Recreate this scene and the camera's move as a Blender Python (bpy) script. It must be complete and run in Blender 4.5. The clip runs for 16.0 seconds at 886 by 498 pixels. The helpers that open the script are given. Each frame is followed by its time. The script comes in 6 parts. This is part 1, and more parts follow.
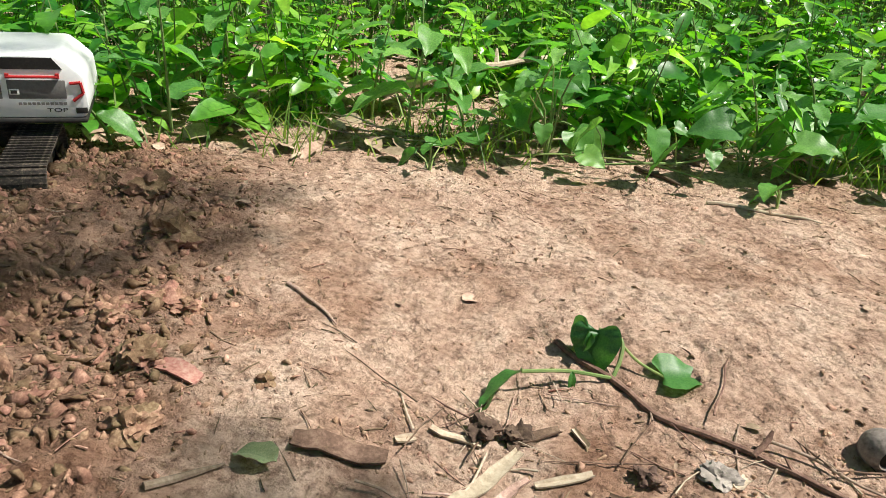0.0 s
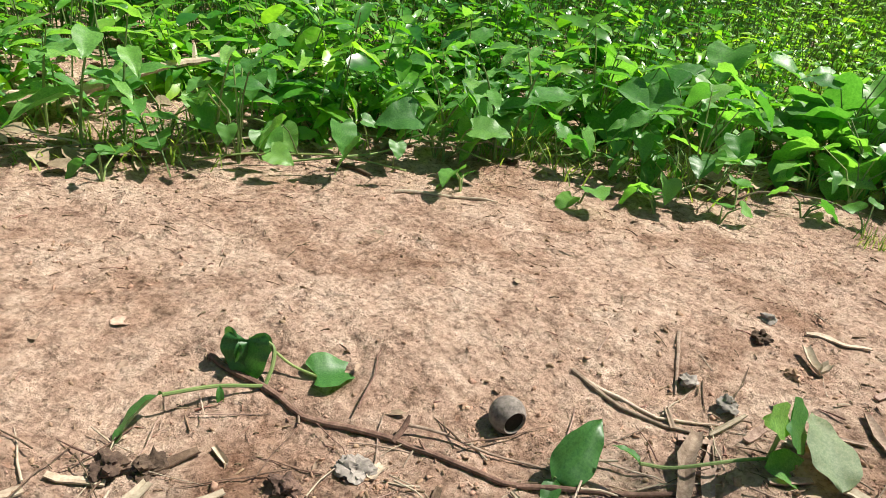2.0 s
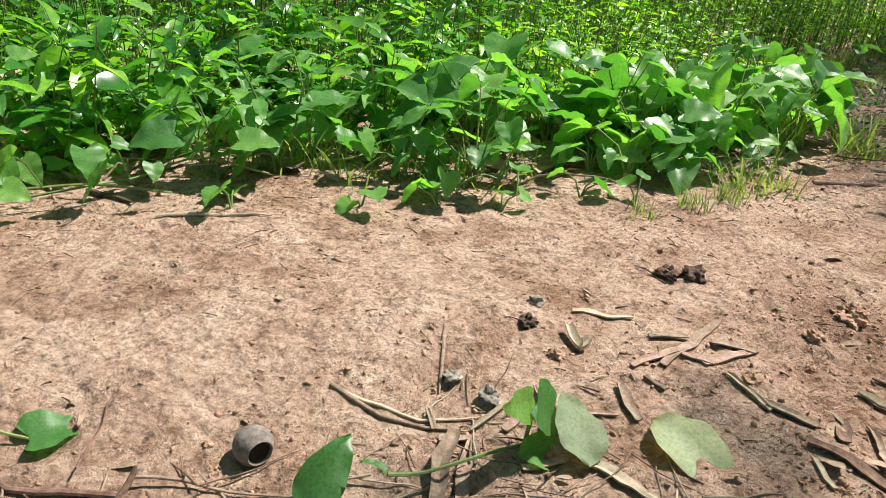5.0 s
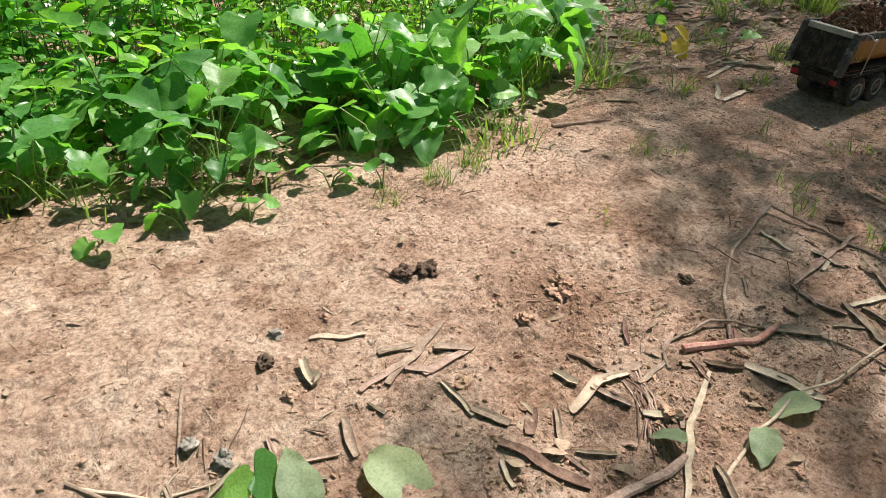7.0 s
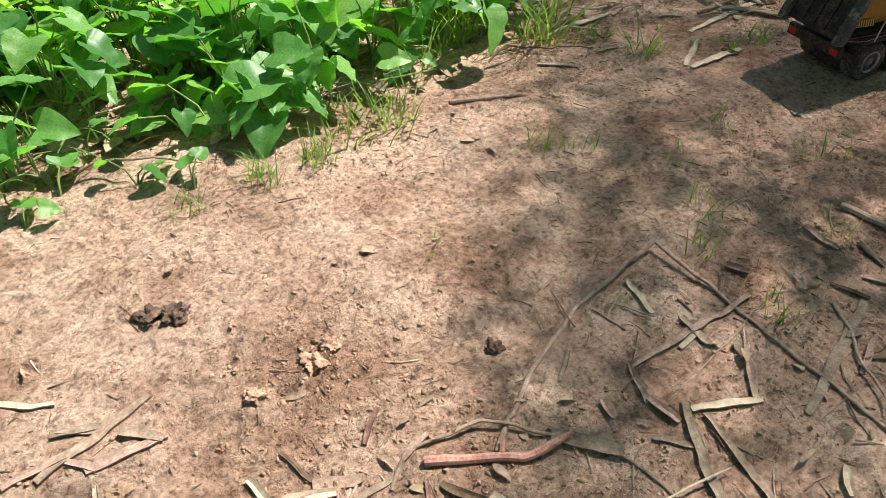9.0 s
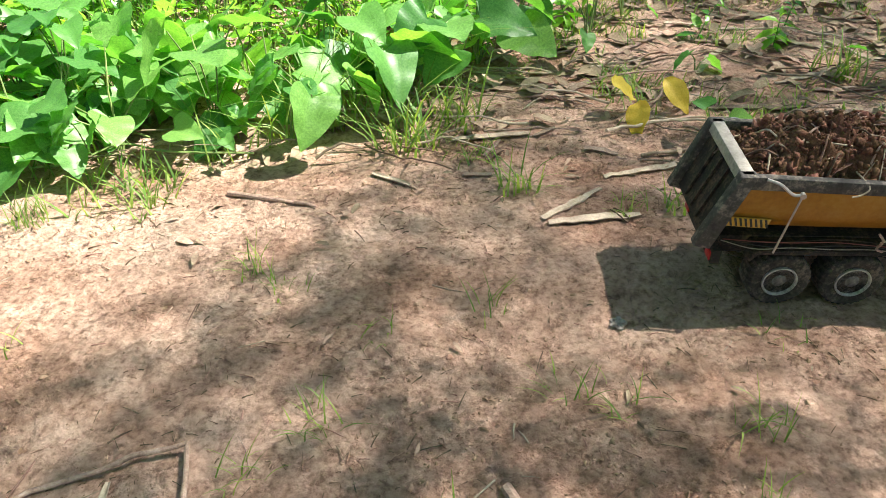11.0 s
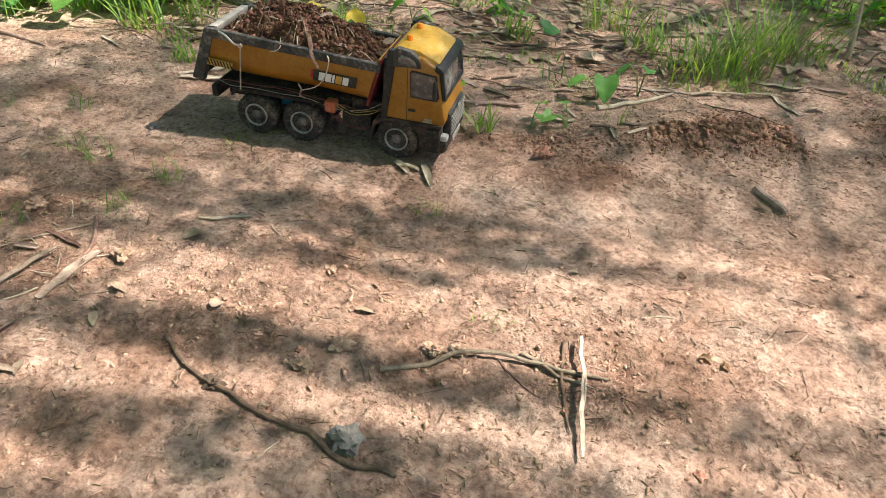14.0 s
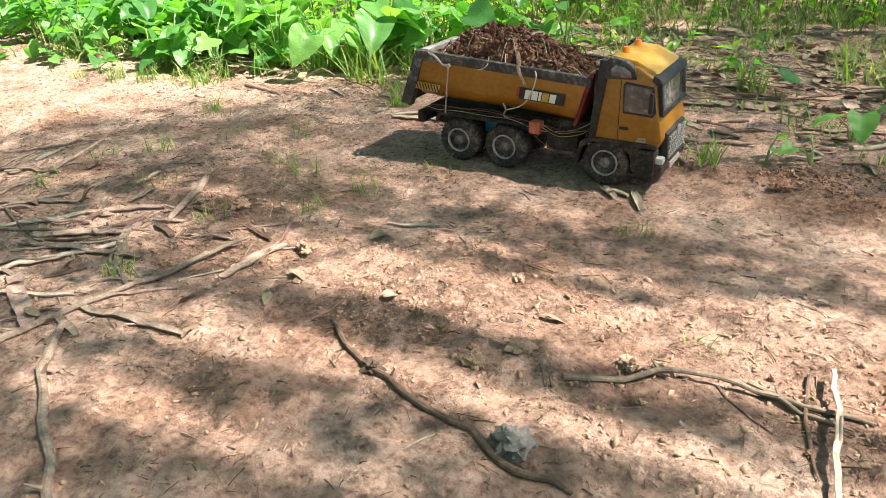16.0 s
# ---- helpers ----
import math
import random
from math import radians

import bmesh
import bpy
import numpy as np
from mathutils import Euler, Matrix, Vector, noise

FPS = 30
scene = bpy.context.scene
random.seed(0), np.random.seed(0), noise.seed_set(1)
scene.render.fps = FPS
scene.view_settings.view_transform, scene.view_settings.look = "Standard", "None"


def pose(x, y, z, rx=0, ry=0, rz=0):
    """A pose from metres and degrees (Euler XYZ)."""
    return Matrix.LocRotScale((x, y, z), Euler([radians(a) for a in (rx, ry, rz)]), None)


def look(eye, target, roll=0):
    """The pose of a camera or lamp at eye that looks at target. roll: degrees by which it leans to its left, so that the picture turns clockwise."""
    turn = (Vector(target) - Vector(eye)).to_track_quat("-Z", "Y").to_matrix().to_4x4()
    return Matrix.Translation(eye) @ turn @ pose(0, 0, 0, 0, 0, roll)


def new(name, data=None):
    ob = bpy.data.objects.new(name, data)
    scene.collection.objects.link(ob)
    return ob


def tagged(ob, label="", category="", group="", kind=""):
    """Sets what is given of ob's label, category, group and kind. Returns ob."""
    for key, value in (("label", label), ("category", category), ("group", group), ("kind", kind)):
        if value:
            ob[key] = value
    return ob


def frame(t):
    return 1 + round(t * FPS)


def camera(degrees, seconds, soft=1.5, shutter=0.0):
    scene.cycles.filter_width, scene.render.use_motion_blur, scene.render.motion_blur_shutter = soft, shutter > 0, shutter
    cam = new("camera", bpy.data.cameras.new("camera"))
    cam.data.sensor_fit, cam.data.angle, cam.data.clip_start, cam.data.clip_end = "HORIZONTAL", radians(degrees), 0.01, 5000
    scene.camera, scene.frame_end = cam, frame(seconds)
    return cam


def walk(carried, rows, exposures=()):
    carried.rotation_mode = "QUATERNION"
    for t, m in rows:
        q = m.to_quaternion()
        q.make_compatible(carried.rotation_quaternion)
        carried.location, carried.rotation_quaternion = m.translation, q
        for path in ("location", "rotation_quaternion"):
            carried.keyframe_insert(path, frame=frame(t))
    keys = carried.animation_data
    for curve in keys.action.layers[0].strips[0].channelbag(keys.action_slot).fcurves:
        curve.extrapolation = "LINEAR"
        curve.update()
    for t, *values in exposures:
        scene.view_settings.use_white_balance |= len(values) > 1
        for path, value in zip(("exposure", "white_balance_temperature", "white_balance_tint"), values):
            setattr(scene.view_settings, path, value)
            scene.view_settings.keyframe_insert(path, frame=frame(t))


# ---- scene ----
cam = camera(63.2, 16.0, soft=0.9)
PATH = [
    (0, (-0.17, -0.892, 0.449), (-0.385, 0.881, -0.45), 5.7),
    (0.5, (-0.126, -0.886, 0.457), (-0.179, 0.906, -0.429), 6.5),
    (1, (-0.091, -0.882, 0.463), (-0.026, 0.914, -0.414), 7.1),
    (1.5, (-0.031, -0.871, 0.475), (0.198, 0.909, -0.407), 8.1),
    (2, (0.005, -0.872, 0.488), (0.339, 0.891, -0.395), 7.6),
    (2.5, (0.042, -0.87, 0.491), (0.454, 0.88, -0.386), 7.2),
    (3, (0.073, -0.868, 0.486), (0.55, 0.869, -0.382), 7.1),
    (3.2, (0.068, -0.867, 0.49), (0.563, 0.869, -0.37), 7.1),
    (5.3, (0.163, -0.866, 0.489), (0.89, 0.802, -0.341), 5.3),
    (5.5, (0.162, -0.865, 0.493), (0.91, 0.791, -0.341), 5.3),
    (6, (0.175, -0.869, 0.496), (0.95, 0.775, -0.337), 5.3),
    (6.5, (0.249, -0.853, 0.547), (1.141, 0.721, -0.306), 6.4),
    (7, (0.332, -0.901, 0.722), (1.333, 0.448, -0.363), 3.2),
    (7.5, (0.442, -0.937, 0.829), (1.41, 0.329, -0.38), 2.7),
    (8, (0.604, -0.899, 0.81), (1.493, 0.391, -0.434), 1.6),
    (8.5, (0.767, -0.852, 0.786), (1.513, 0.452, -0.535), 1.6),
    (9, (0.976, -0.877, 0.788), (1.618, 0.465, -0.549), -0.1),
    (9.2, (1.07, -0.894, 0.802), (1.66, 0.491, -0.514), -0.2),
    (11.3, (2.069, -0.721, 0.659), (1.98, 0.872, -0.547), -0.3),
    (11.5, (2.128, -0.698, 0.636), (2.004, 0.879, -0.587), 0.2),
    (12, (2.283, -0.719, 0.625), (2.102, 0.831, -0.626), 1.1),
    (12.5, (2.494, -0.856, 0.715), (2.118, 0.686, -0.503), -0.2),
    (13, (2.637, -1.054, 0.768), (2.232, 0.51, -0.411), -0.2),
    (13.5, (2.828, -1.198, 0.75), (2.514, 0.391, -0.424), 2.2),
    (14, (3.055, -1.254, 0.735), (2.784, 0.333, -0.453), 4.3),
    (14.5, (3.042, -1.104, 0.715), (2.984, 0.491, -0.49), 8.3),
    (15, (3.016, -1.072, 0.736), (2.798, 0.485, -0.5), 4.6),
    (15.5, (3.157, -1.157, 0.688), (2.492, 0.363, -0.429), -2.6),
    (16, (3.074, -1.221, 0.512), (2.2, 0.331, -0.398), -1.9),
]
walk(cam, [(t, look(eye, target, roll)) for t, eye, target, roll in PATH],
     exposures=[(0, 0.84), (6, 0.84), (9, 1.05), (11.3, 1.82), (13, 1.98), (14.2, 1.55), (15, 1.58), (16, 1.78)])

# ---- light ----
SUN_ELEV, SUN_AZ = 56.0, 15.0
world = bpy.data.worlds.new("world")
scene.world = world
world.use_nodes = True
wn = world.node_tree.nodes
sky = wn.new("ShaderNodeTexSky")
sky.sky_type = "NISHITA"
sky.sun_disc = False
sky.sun_elevation, sky.sun_rotation = radians(SUN_ELEV), radians(90 - SUN_AZ)
wn["Background"].inputs["Strength"].default_value = 0.052
world.node_tree.links.new(sky.outputs[0], wn["Background"].inputs["Color"])
sun = new("sun", bpy.data.lights.new("sun", "SUN"))
sun.data.energy, sun.data.angle, sun.data.color = 5.0, radians(0.5), (1.0, 0.95, 0.86)
sd = Vector((math.cos(radians(SUN_AZ)) * math.cos(radians(SUN_ELEV)), math.sin(radians(SUN_AZ)) * math.cos(radians(SUN_ELEV)), math.sin(radians(SUN_ELEV))))
sun.matrix_world = look(sd * 20, (0, 0, 0))
# ---- materials ----
def material(name, cols, rough=0.7, scale=20.0, fine=160.0, bump=0.3, dist=0.002, metal=0.0, vary=0.0, translucent=0.0, tcol=None, grain=(1, 1, 1), spec=0.3, island=False, coat=0.0):
    """A surface with colour that varies at two scales, fine relief, and a shade of its own for each object or island."""
    m = bpy.data.materials.new(name)
    m.use_nodes = True
    nt, p = m.node_tree, m.node_tree.nodes["Principled BSDF"]
    nd, ln = nt.nodes, nt.links
    tc = nd.new("ShaderNodeTexCoord")
    mp = nd.new("ShaderNodeMapping")
    mp.inputs["Scale"].default_value = grain
    ln.new(tc.outputs["Object"], mp.inputs["Vector"])
    big, small = nd.new("ShaderNodeTexNoise"), nd.new("ShaderNodeTexNoise")
    for n, s, d in ((big, scale, 4), (small, fine, 6)):
        n.inputs["Scale"].default_value, n.inputs["Detail"].default_value = s, d
        n.inputs["Roughness"].default_value = 0.65
        ln.new(mp.outputs[0], n.inputs["Vector"])
    add = nd.new("ShaderNodeMath")
    add.operation = "MULTIPLY_ADD"
    add.inputs[1].default_value = 0.55
    half = nd.new("ShaderNodeMath")
    half.operation = "MULTIPLY"
    half.inputs[1].default_value = 0.45
    ln.new(small.outputs["Fac"], half.inputs[0])
    ln.new(big.outputs["Fac"], add.inputs[0])
    ln.new(half.outputs[0], add.inputs[2])
    ramp = nd.new("ShaderNodeValToRGB")
    ln.new(add.outputs[0], ramp.inputs["Fac"])
    el = ramp.color_ramp.elements
    while len(el) < len(cols):
        el.new(0.5)
    for i, c in enumerate(cols):
        el[i].position = 0.34 + 0.32 * i / max(1, len(cols) - 1)
        el[i].color = (*c, 1)
    out = ramp.outputs["Color"]
    if vary:
        if island:
            rnd = nd.new("ShaderNodeNewGeometry").outputs["Random Per Island"]
        else:
            rnd = nd.new("ShaderNodeObjectInfo").outputs["Random"]
        hsv = nd.new("ShaderNodeHueSaturation")
        mr, mh = nd.new("ShaderNodeMapRange"), nd.new("ShaderNodeMapRange")
        mr.inputs["To Min"].default_value, mr.inputs["To Max"].default_value = 1 - vary, 1 + vary
        mh.inputs["To Min"].default_value, mh.inputs["To Max"].default_value = 0.5 + vary * 0.06, 0.5 - vary * 0.06
        ln.new(rnd, mr.inputs["Value"])
        ln.new(rnd, mh.inputs["Value"])
        ln.new(mr.outputs[0], hsv.inputs["Value"])
        ln.new(mh.outputs[0], hsv.inputs["Hue"])
        ln.new(out, hsv.inputs["Color"])
        out = hsv.outputs["Color"]
    ln.new(out, p.inputs["Base Color"])
    p.inputs["Roughness"].default_value, p.inputs["Metallic"].default_value = rough, metal
    p.inputs["Specular IOR Level"].default_value = spec
    p.inputs["Coat Weight"].default_value = coat
    if bump:
        b = nd.new("ShaderNodeBump")
        b.inputs["Strength"].default_value, b.inputs["Distance"].default_value = bump, dist
        ln.new(add.outputs[0], b.inputs["Height"])
        ln.new(b.outputs[0], p.inputs["Normal"])
    if translucent:
        tr, mx = nd.new("ShaderNodeBsdfTranslucent"), nd.new("ShaderNodeMixShader")
        mul = nd.new("ShaderNodeMix")
        mul.data_type, mul.blend_type = "RGBA", "MULTIPLY"
        mul.inputs["Factor"].default_value = 1.0
        ln.new(out, mul.inputs["A"])
        mul.inputs["B"].default_value = (*(tcol or (3.0, 2.2, 0.8)), 1)
        ln.new(mul.outputs["Result"], tr.inputs["Color"])
        mx.inputs["Fac"].default_value = translucent
        ln.new(p.outputs[0], mx.inputs[1])
        ln.new(tr.outputs[0], mx.inputs[2])
        ln.new(mx.outputs[0], nd["Material Output"].inputs["Surface"])
    return m


def soil_material():
    """Trodden clay: pale and dry on the track, redder further on, with grit, crumbs and damp stains."""
    m = material("soil", [(0.36, 0.219, 0.157), (0.57, 0.389, 0.296), (0.75, 0.57, 0.455)], 0.92, 7.0, 60.0, 1.0, 0.012, spec=0.15)
    nt = m.node_tree
    nd, ln, p = nt.nodes, nt.links, nt.nodes["Principled BSDF"]
    tc = nd.new("ShaderNodeTexCoord")
    old = p.inputs["Base Color"].links[0].from_socket
    sep = nd.new("ShaderNodeSeparateXYZ")
    ln.new(tc.outputs["Object"], sep.inputs[0])
    n = nd.new("ShaderNodeTexNoise")
    n.inputs["Scale"].default_value, n.inputs["Detail"].default_value = 1.6, 5
    ln.new(tc.outputs["Object"], n.inputs["Vector"])
    ma = nd.new("ShaderNodeMath")
    ma.operation = "MULTIPLY_ADD"
    ma.inputs[1].default_value = 1.6
    ln.new(n.outputs["Fac"], ma.inputs[0])
    ln.new(sep.outputs["X"], ma.inputs[2])
    mr = nd.new("ShaderNodeMapRange")
    mr.inputs["From Min"].default_value, mr.inputs["From Max"].default_value = 1.5, 2.9
    ln.new(ma.outputs[0], mr.inputs["Value"])
    mix = nd.new("ShaderNodeMix")
    mix.data_type, mix.blend_type = "RGBA", "MULTIPLY"
    ln.new(mr.outputs[0], mix.inputs["Factor"])
    ln.new(old, mix.inputs["A"])
    mix.inputs["B"].default_value = (0.965, 0.91, 0.91, 1)
    # grit: dark and pale specks
    sp = nd.new("ShaderNodeTexNoise")
    sp.inputs["Scale"].default_value, sp.inputs["Detail"].default_value = 120, 7
    ln.new(tc.outputs["Object"], sp.inputs["Vector"])
    rr = nd.new("ShaderNodeValToRGB")
    rr.color_ramp.elements[0].position, rr.color_ramp.elements[1].position = 0.30, 0.52
    rr.color_ramp.elements[0].color, rr.color_ramp.elements[1].color = (0.5, 0.46, 0.43, 1), (1.08, 1.08, 1.07, 1)
    ln.new(sp.outputs["Fac"], rr.inputs["Fac"])
    m2 = nd.new("ShaderNodeMix")
    m2.data_type, m2.blend_type = "RGBA", "MULTIPLY"
    m2.inputs["Factor"].default_value = 0.6
    ln.new(mix.outputs["Result"], m2.inputs["A"])
    ln.new(rr.outputs["Color"], m2.inputs["B"])
    ln.new(m2.outputs["Result"], p.inputs["Base Color"])
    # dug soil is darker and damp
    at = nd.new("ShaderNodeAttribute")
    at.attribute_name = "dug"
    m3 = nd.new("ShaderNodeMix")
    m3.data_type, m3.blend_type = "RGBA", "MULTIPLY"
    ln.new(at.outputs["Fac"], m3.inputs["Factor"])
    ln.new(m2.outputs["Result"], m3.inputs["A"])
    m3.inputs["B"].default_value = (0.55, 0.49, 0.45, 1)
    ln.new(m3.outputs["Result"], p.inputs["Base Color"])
    # crumbly relief over the noise
    vo = nd.new("ShaderNodeTexVoronoi")
    vo.inputs["Scale"].default_value = 70
    ln.new(tc.outputs["Object"], vo.inputs["Vector"])
    b2 = nd.new("ShaderNodeBump")
    b2.inputs["Strength"].default_value, b2.inputs["Distance"].default_value = 0.6, 0.006
    b2.invert = True
    ln.new(vo.outputs["Distance"], b2.inputs["Height"])
    b1 = p.inputs["Normal"].links[0].from_node
    ln.new(b2.outputs[0], b1.inputs["Normal"])
    # flaky trodden crust: sharp small steps and pits
    fl = nd.new("ShaderNodeTexNoise")
    fl.inputs["Scale"].default_value, fl.inputs["Detail"].default_value, fl.inputs["Roughness"].default_value = 34, 9, 0.72
    fl.inputs["Distortion"].default_value = 0.15
    ln.new(tc.outputs["Object"], fl.inputs["Vector"])
    cr = nd.new("ShaderNodeValToRGB")
    cr.color_ramp.elements[0].position, cr.color_ramp.elements[1].position = 0.36, 0.66
    mid = cr.color_ramp.elements.new(0.47)
    mid.color = (0.62, 0.62, 0.62, 1)
    ln.new(fl.outputs["Fac"], cr.inputs["Fac"])
    b3 = nd.new("ShaderNodeBump")
    b3.inputs["Strength"].default_value, b3.inputs["Distance"].default_value = 1.0, 0.016
    ln.new(cr.outputs["Color"], b3.inputs["Height"])
    ln.new(b3.outputs[0], b2.inputs["Normal"])
    # shade of the pits painted into the colour, and broad damp stains
    st = nd.new("ShaderNodeTexNoise")
    st.inputs["Scale"].default_value, st.inputs["Detail"].default_value, st.inputs["Roughness"].default_value = 3.4, 6, 0.65
    ln.new(tc.outputs["Object"], st.inputs["Vector"])
    sr = nd.new("ShaderNodeValToRGB")
    sr.color_ramp.elements[0].position, sr.color_ramp.elements[1].position = 0.36, 0.50
    sr.color_ramp.elements[0].color, sr.color_ramp.elements[1].color = (0.74, 0.67, 0.62, 1), (1.0, 1.0, 1.0, 1)
    ln.new(st.outputs["Fac"], sr.inputs["Fac"])
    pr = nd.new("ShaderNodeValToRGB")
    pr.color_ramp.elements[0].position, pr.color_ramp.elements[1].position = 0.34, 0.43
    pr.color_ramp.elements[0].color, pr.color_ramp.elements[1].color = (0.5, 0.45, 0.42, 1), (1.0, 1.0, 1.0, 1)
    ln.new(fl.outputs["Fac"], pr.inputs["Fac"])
    last = p.inputs["Base Color"].links[0].from_socket
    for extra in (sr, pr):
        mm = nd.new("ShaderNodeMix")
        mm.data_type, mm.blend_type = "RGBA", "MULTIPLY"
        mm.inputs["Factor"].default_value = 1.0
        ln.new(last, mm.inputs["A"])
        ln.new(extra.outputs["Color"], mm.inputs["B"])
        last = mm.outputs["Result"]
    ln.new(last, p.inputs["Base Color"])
    return m


SOIL = soil_material()
CLOD = material("clod", [(0.21, 0.122, 0.08), (0.36, 0.23, 0.158), (0.49, 0.345, 0.25)], 0.95, 60, 300, 0.6, 0.003, vary=0.22, island=True, spec=0.1)
DUG = material("dug_soil", [(0.10, 0.055, 0.037), (0.22, 0.13, 0.085), (0.40, 0.27, 0.18)], 0.95, 60, 300, 0.7, 0.003, vary=0.35, island=True, spec=0.1)
DARK_CLOD = material("dark_clod", [(0.10, 0.05, 0.034), (0.23, 0.125, 0.08), (0.38, 0.235, 0.155)], 0.95, 50, 260, 0.7, 0.004, vary=0.3, island=True, spec=0.15)
LOAD = material("load_earth", [(0.05, 0.026, 0.018), (0.135, 0.068, 0.044), (0.27, 0.15, 0.098)], 0.95, 45, 240, 0.8, 0.005, vary=0.3, island=True, spec=0.1)
CHAR = material("charred_clod", [(0.045, 0.031, 0.024), (0.095, 0.064, 0.048), (0.2, 0.135, 0.095)], 0.95, 50, 260, 0.7, 0.004, vary=0.2, spec=0.15)
STONE = material("stone", [(0.13, 0.115, 0.10), (0.24, 0.21, 0.185), (0.38, 0.34, 0.30)], 0.85, 40, 200, 0.5, 0.002, vary=0.2)
HUSK = material("husk", [(0.10, 0.085, 0.075), (0.2, 0.17, 0.15), (0.3, 0.26, 0.23)], 0.8, 70, 260, 0.5, 0.002)
BLACK = material("hollow", [(0.012, 0.01, 0.009), (0.03, 0.022, 0.018)], 0.95, 50, 200, 0.3)
WOOD = material("dry_wood", [(0.14, 0.092, 0.066), (0.275, 0.195, 0.148), (0.42, 0.33, 0.26)], 0.85, 60, 250, 0.6, 0.002, vary=0.3, grain=(1, 1, 1))
PALE = material("pale_straw", [(0.30, 0.228, 0.16), (0.43, 0.345, 0.26), (0.56, 0.47, 0.365)], 0.8, 70, 260, 0.4, 0.0015, vary=0.2)
DARKWOOD = material("dark_wood", [(0.06, 0.035, 0.025), (0.14, 0.085, 0.06), (0.25, 0.165, 0.12)], 0.88, 60, 250, 0.7, 0.002, vary=0.3)
REDROOT = material("red_root", [(0.25, 0.1, 0.08), (0.42, 0.2, 0.16), (0.5, 0.33, 0.26)], 0.8, 60, 240, 0.5, 0.002)
SHRED = material("shred", [(0.10, 0.06, 0.04), (0.22, 0.14, 0.09), (0.42, 0.31, 0.21)], 0.9, 40, 200, 0.3, 0.001, vary=0.6, island=True)
LITTER = material("litter", [(0.16, 0.105, 0.072), (0.30, 0.215, 0.15), (0.45, 0.355, 0.255)], 0.85, 30, 200, 0.4, 0.001, vary=0.3, island=True)
LEAF = material("leaf_green", [(0.06, 0.18, 0.035), (0.115, 0.28, 0.065), (0.19, 0.38, 0.11)], 0.42, 25, 130, 0.25, 0.001, vary=0.35, translucent=0.42, tcol=(1.9, 2.2, 0.7), spec=0.5)
LEAF_STUFF = material("undergrowth_green", [(0.045, 0.15, 0.018), (0.085, 0.25, 0.03), (0.15, 0.37, 0.05)], 0.3, 12, 90, 0.2, 0.001, vary=0.5, island=True, translucent=0.36, tcol=(2.2, 2.4, 0.6), spec=0.6)
LEAF_LIGHT = material("undergrowth_light_green", [(0.11, 0.27, 0.025), (0.18, 0.39, 0.04), (0.28, 0.5, 0.07)], 0.36, 12, 90, 0.2, 0.001, vary=0.4, island=True, translucent=0.42, tcol=(1.9, 2.0, 0.5), spec=0.5)
LEAF_DARK = material("leaf_dark", [(0.02, 0.085, 0.02), (0.04, 0.14, 0.032), (0.07, 0.19, 0.05)], 0.38, 25, 130, 0.25, 0.001, vary=0.2, translucent=0.25, tcol=(2.5, 2.4, 1.0), spec=0.5)
LEAF_PALE = material("leaf_wilted", [(0.12, 0.17, 0.09), (0.2, 0.26, 0.14), (0.3, 0.33, 0.2)], 0.6, 30, 140, 0.4, 0.001, vary=0.25, translucent=0.2)
LEAF_YELLOW = material("leaf_yellow", [(0.5, 0.36, 0.05), (0.65, 0.48, 0.06), (0.7, 0.55, 0.12)], 0.5, 25, 130, 0.2, 0.001, vary=0.15, translucent=0.35, tcol=(1.3, 1.2, 0.8))
STEM = material("stem_green", [(0.1, 0.17, 0.05), (0.18, 0.25, 0.08), (0.28, 0.32, 0.13)], 0.6, 30, 140, 0.2, 0.001, vary=0.25)
GRASS = material("grass", [(0.08, 0.16, 0.035), (0.15, 0.26, 0.06), (0.27, 0.36, 0.12)], 0.5, 10, 60, 0.1, 0.001, vary=0.4, island=True, translucent=0.4, tcol=(2.2, 1.9, 0.8))
BARK = material("bark", [(0.05, 0.04, 0.03), (0.12, 0.095, 0.07), (0.2, 0.17, 0.13)], 0.9, 12, 60, 0.8, 0.01, grain=(1, 1, 0.3))
# truck and digger
# cab and trough ochre holds the sides' shade; dusty roof ochre is lighter
PAINT = material("ochre_paint", [(0.21, 0.083, 0.006), (0.30, 0.13, 0.009), (0.35, 0.18, 0.03)], 0.42, 14, 120, 0.08, 0.0006, spec=0.45, coat=0.15)
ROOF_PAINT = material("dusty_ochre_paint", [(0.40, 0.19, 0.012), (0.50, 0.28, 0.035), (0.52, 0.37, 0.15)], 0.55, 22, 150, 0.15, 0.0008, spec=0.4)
TRIM = material("black_plastic", [(0.010, 0.010, 0.010), (0.02, 0.019, 0.018), (0.06, 0.049, 0.041)], 0.6, 35, 260, 0.3, 0.001, spec=0.4)
MUDDY = material("muddy_black", [(0.011, 0.010, 0.009), (0.028, 0.022, 0.019), (0.12, 0.078, 0.054)], 0.8, 45, 260, 0.6, 0.0015, spec=0.3)
RIMDARK = material("scuffed_rim_edge", [(0.025, 0.023, 0.022), (0.065, 0.059, 0.055), (0.30, 0.25, 0.205)], 0.75, 22, 150, 0.5, 0.001, spec=0.3)
DUSTGREY = material("dusty_edge", [(0.2, 0.18, 0.16), (0.33, 0.3, 0.27), (0.46, 0.41, 0.35)], 0.85, 30, 180, 0.4, 0.001)
TYRE = material("tyre_rubber", [(0.018, 0.016, 0.015), (0.055, 0.046, 0.04), (0.24, 0.185, 0.14)], 0.9, 30, 220, 0.4, 0.001, spec=0.2)
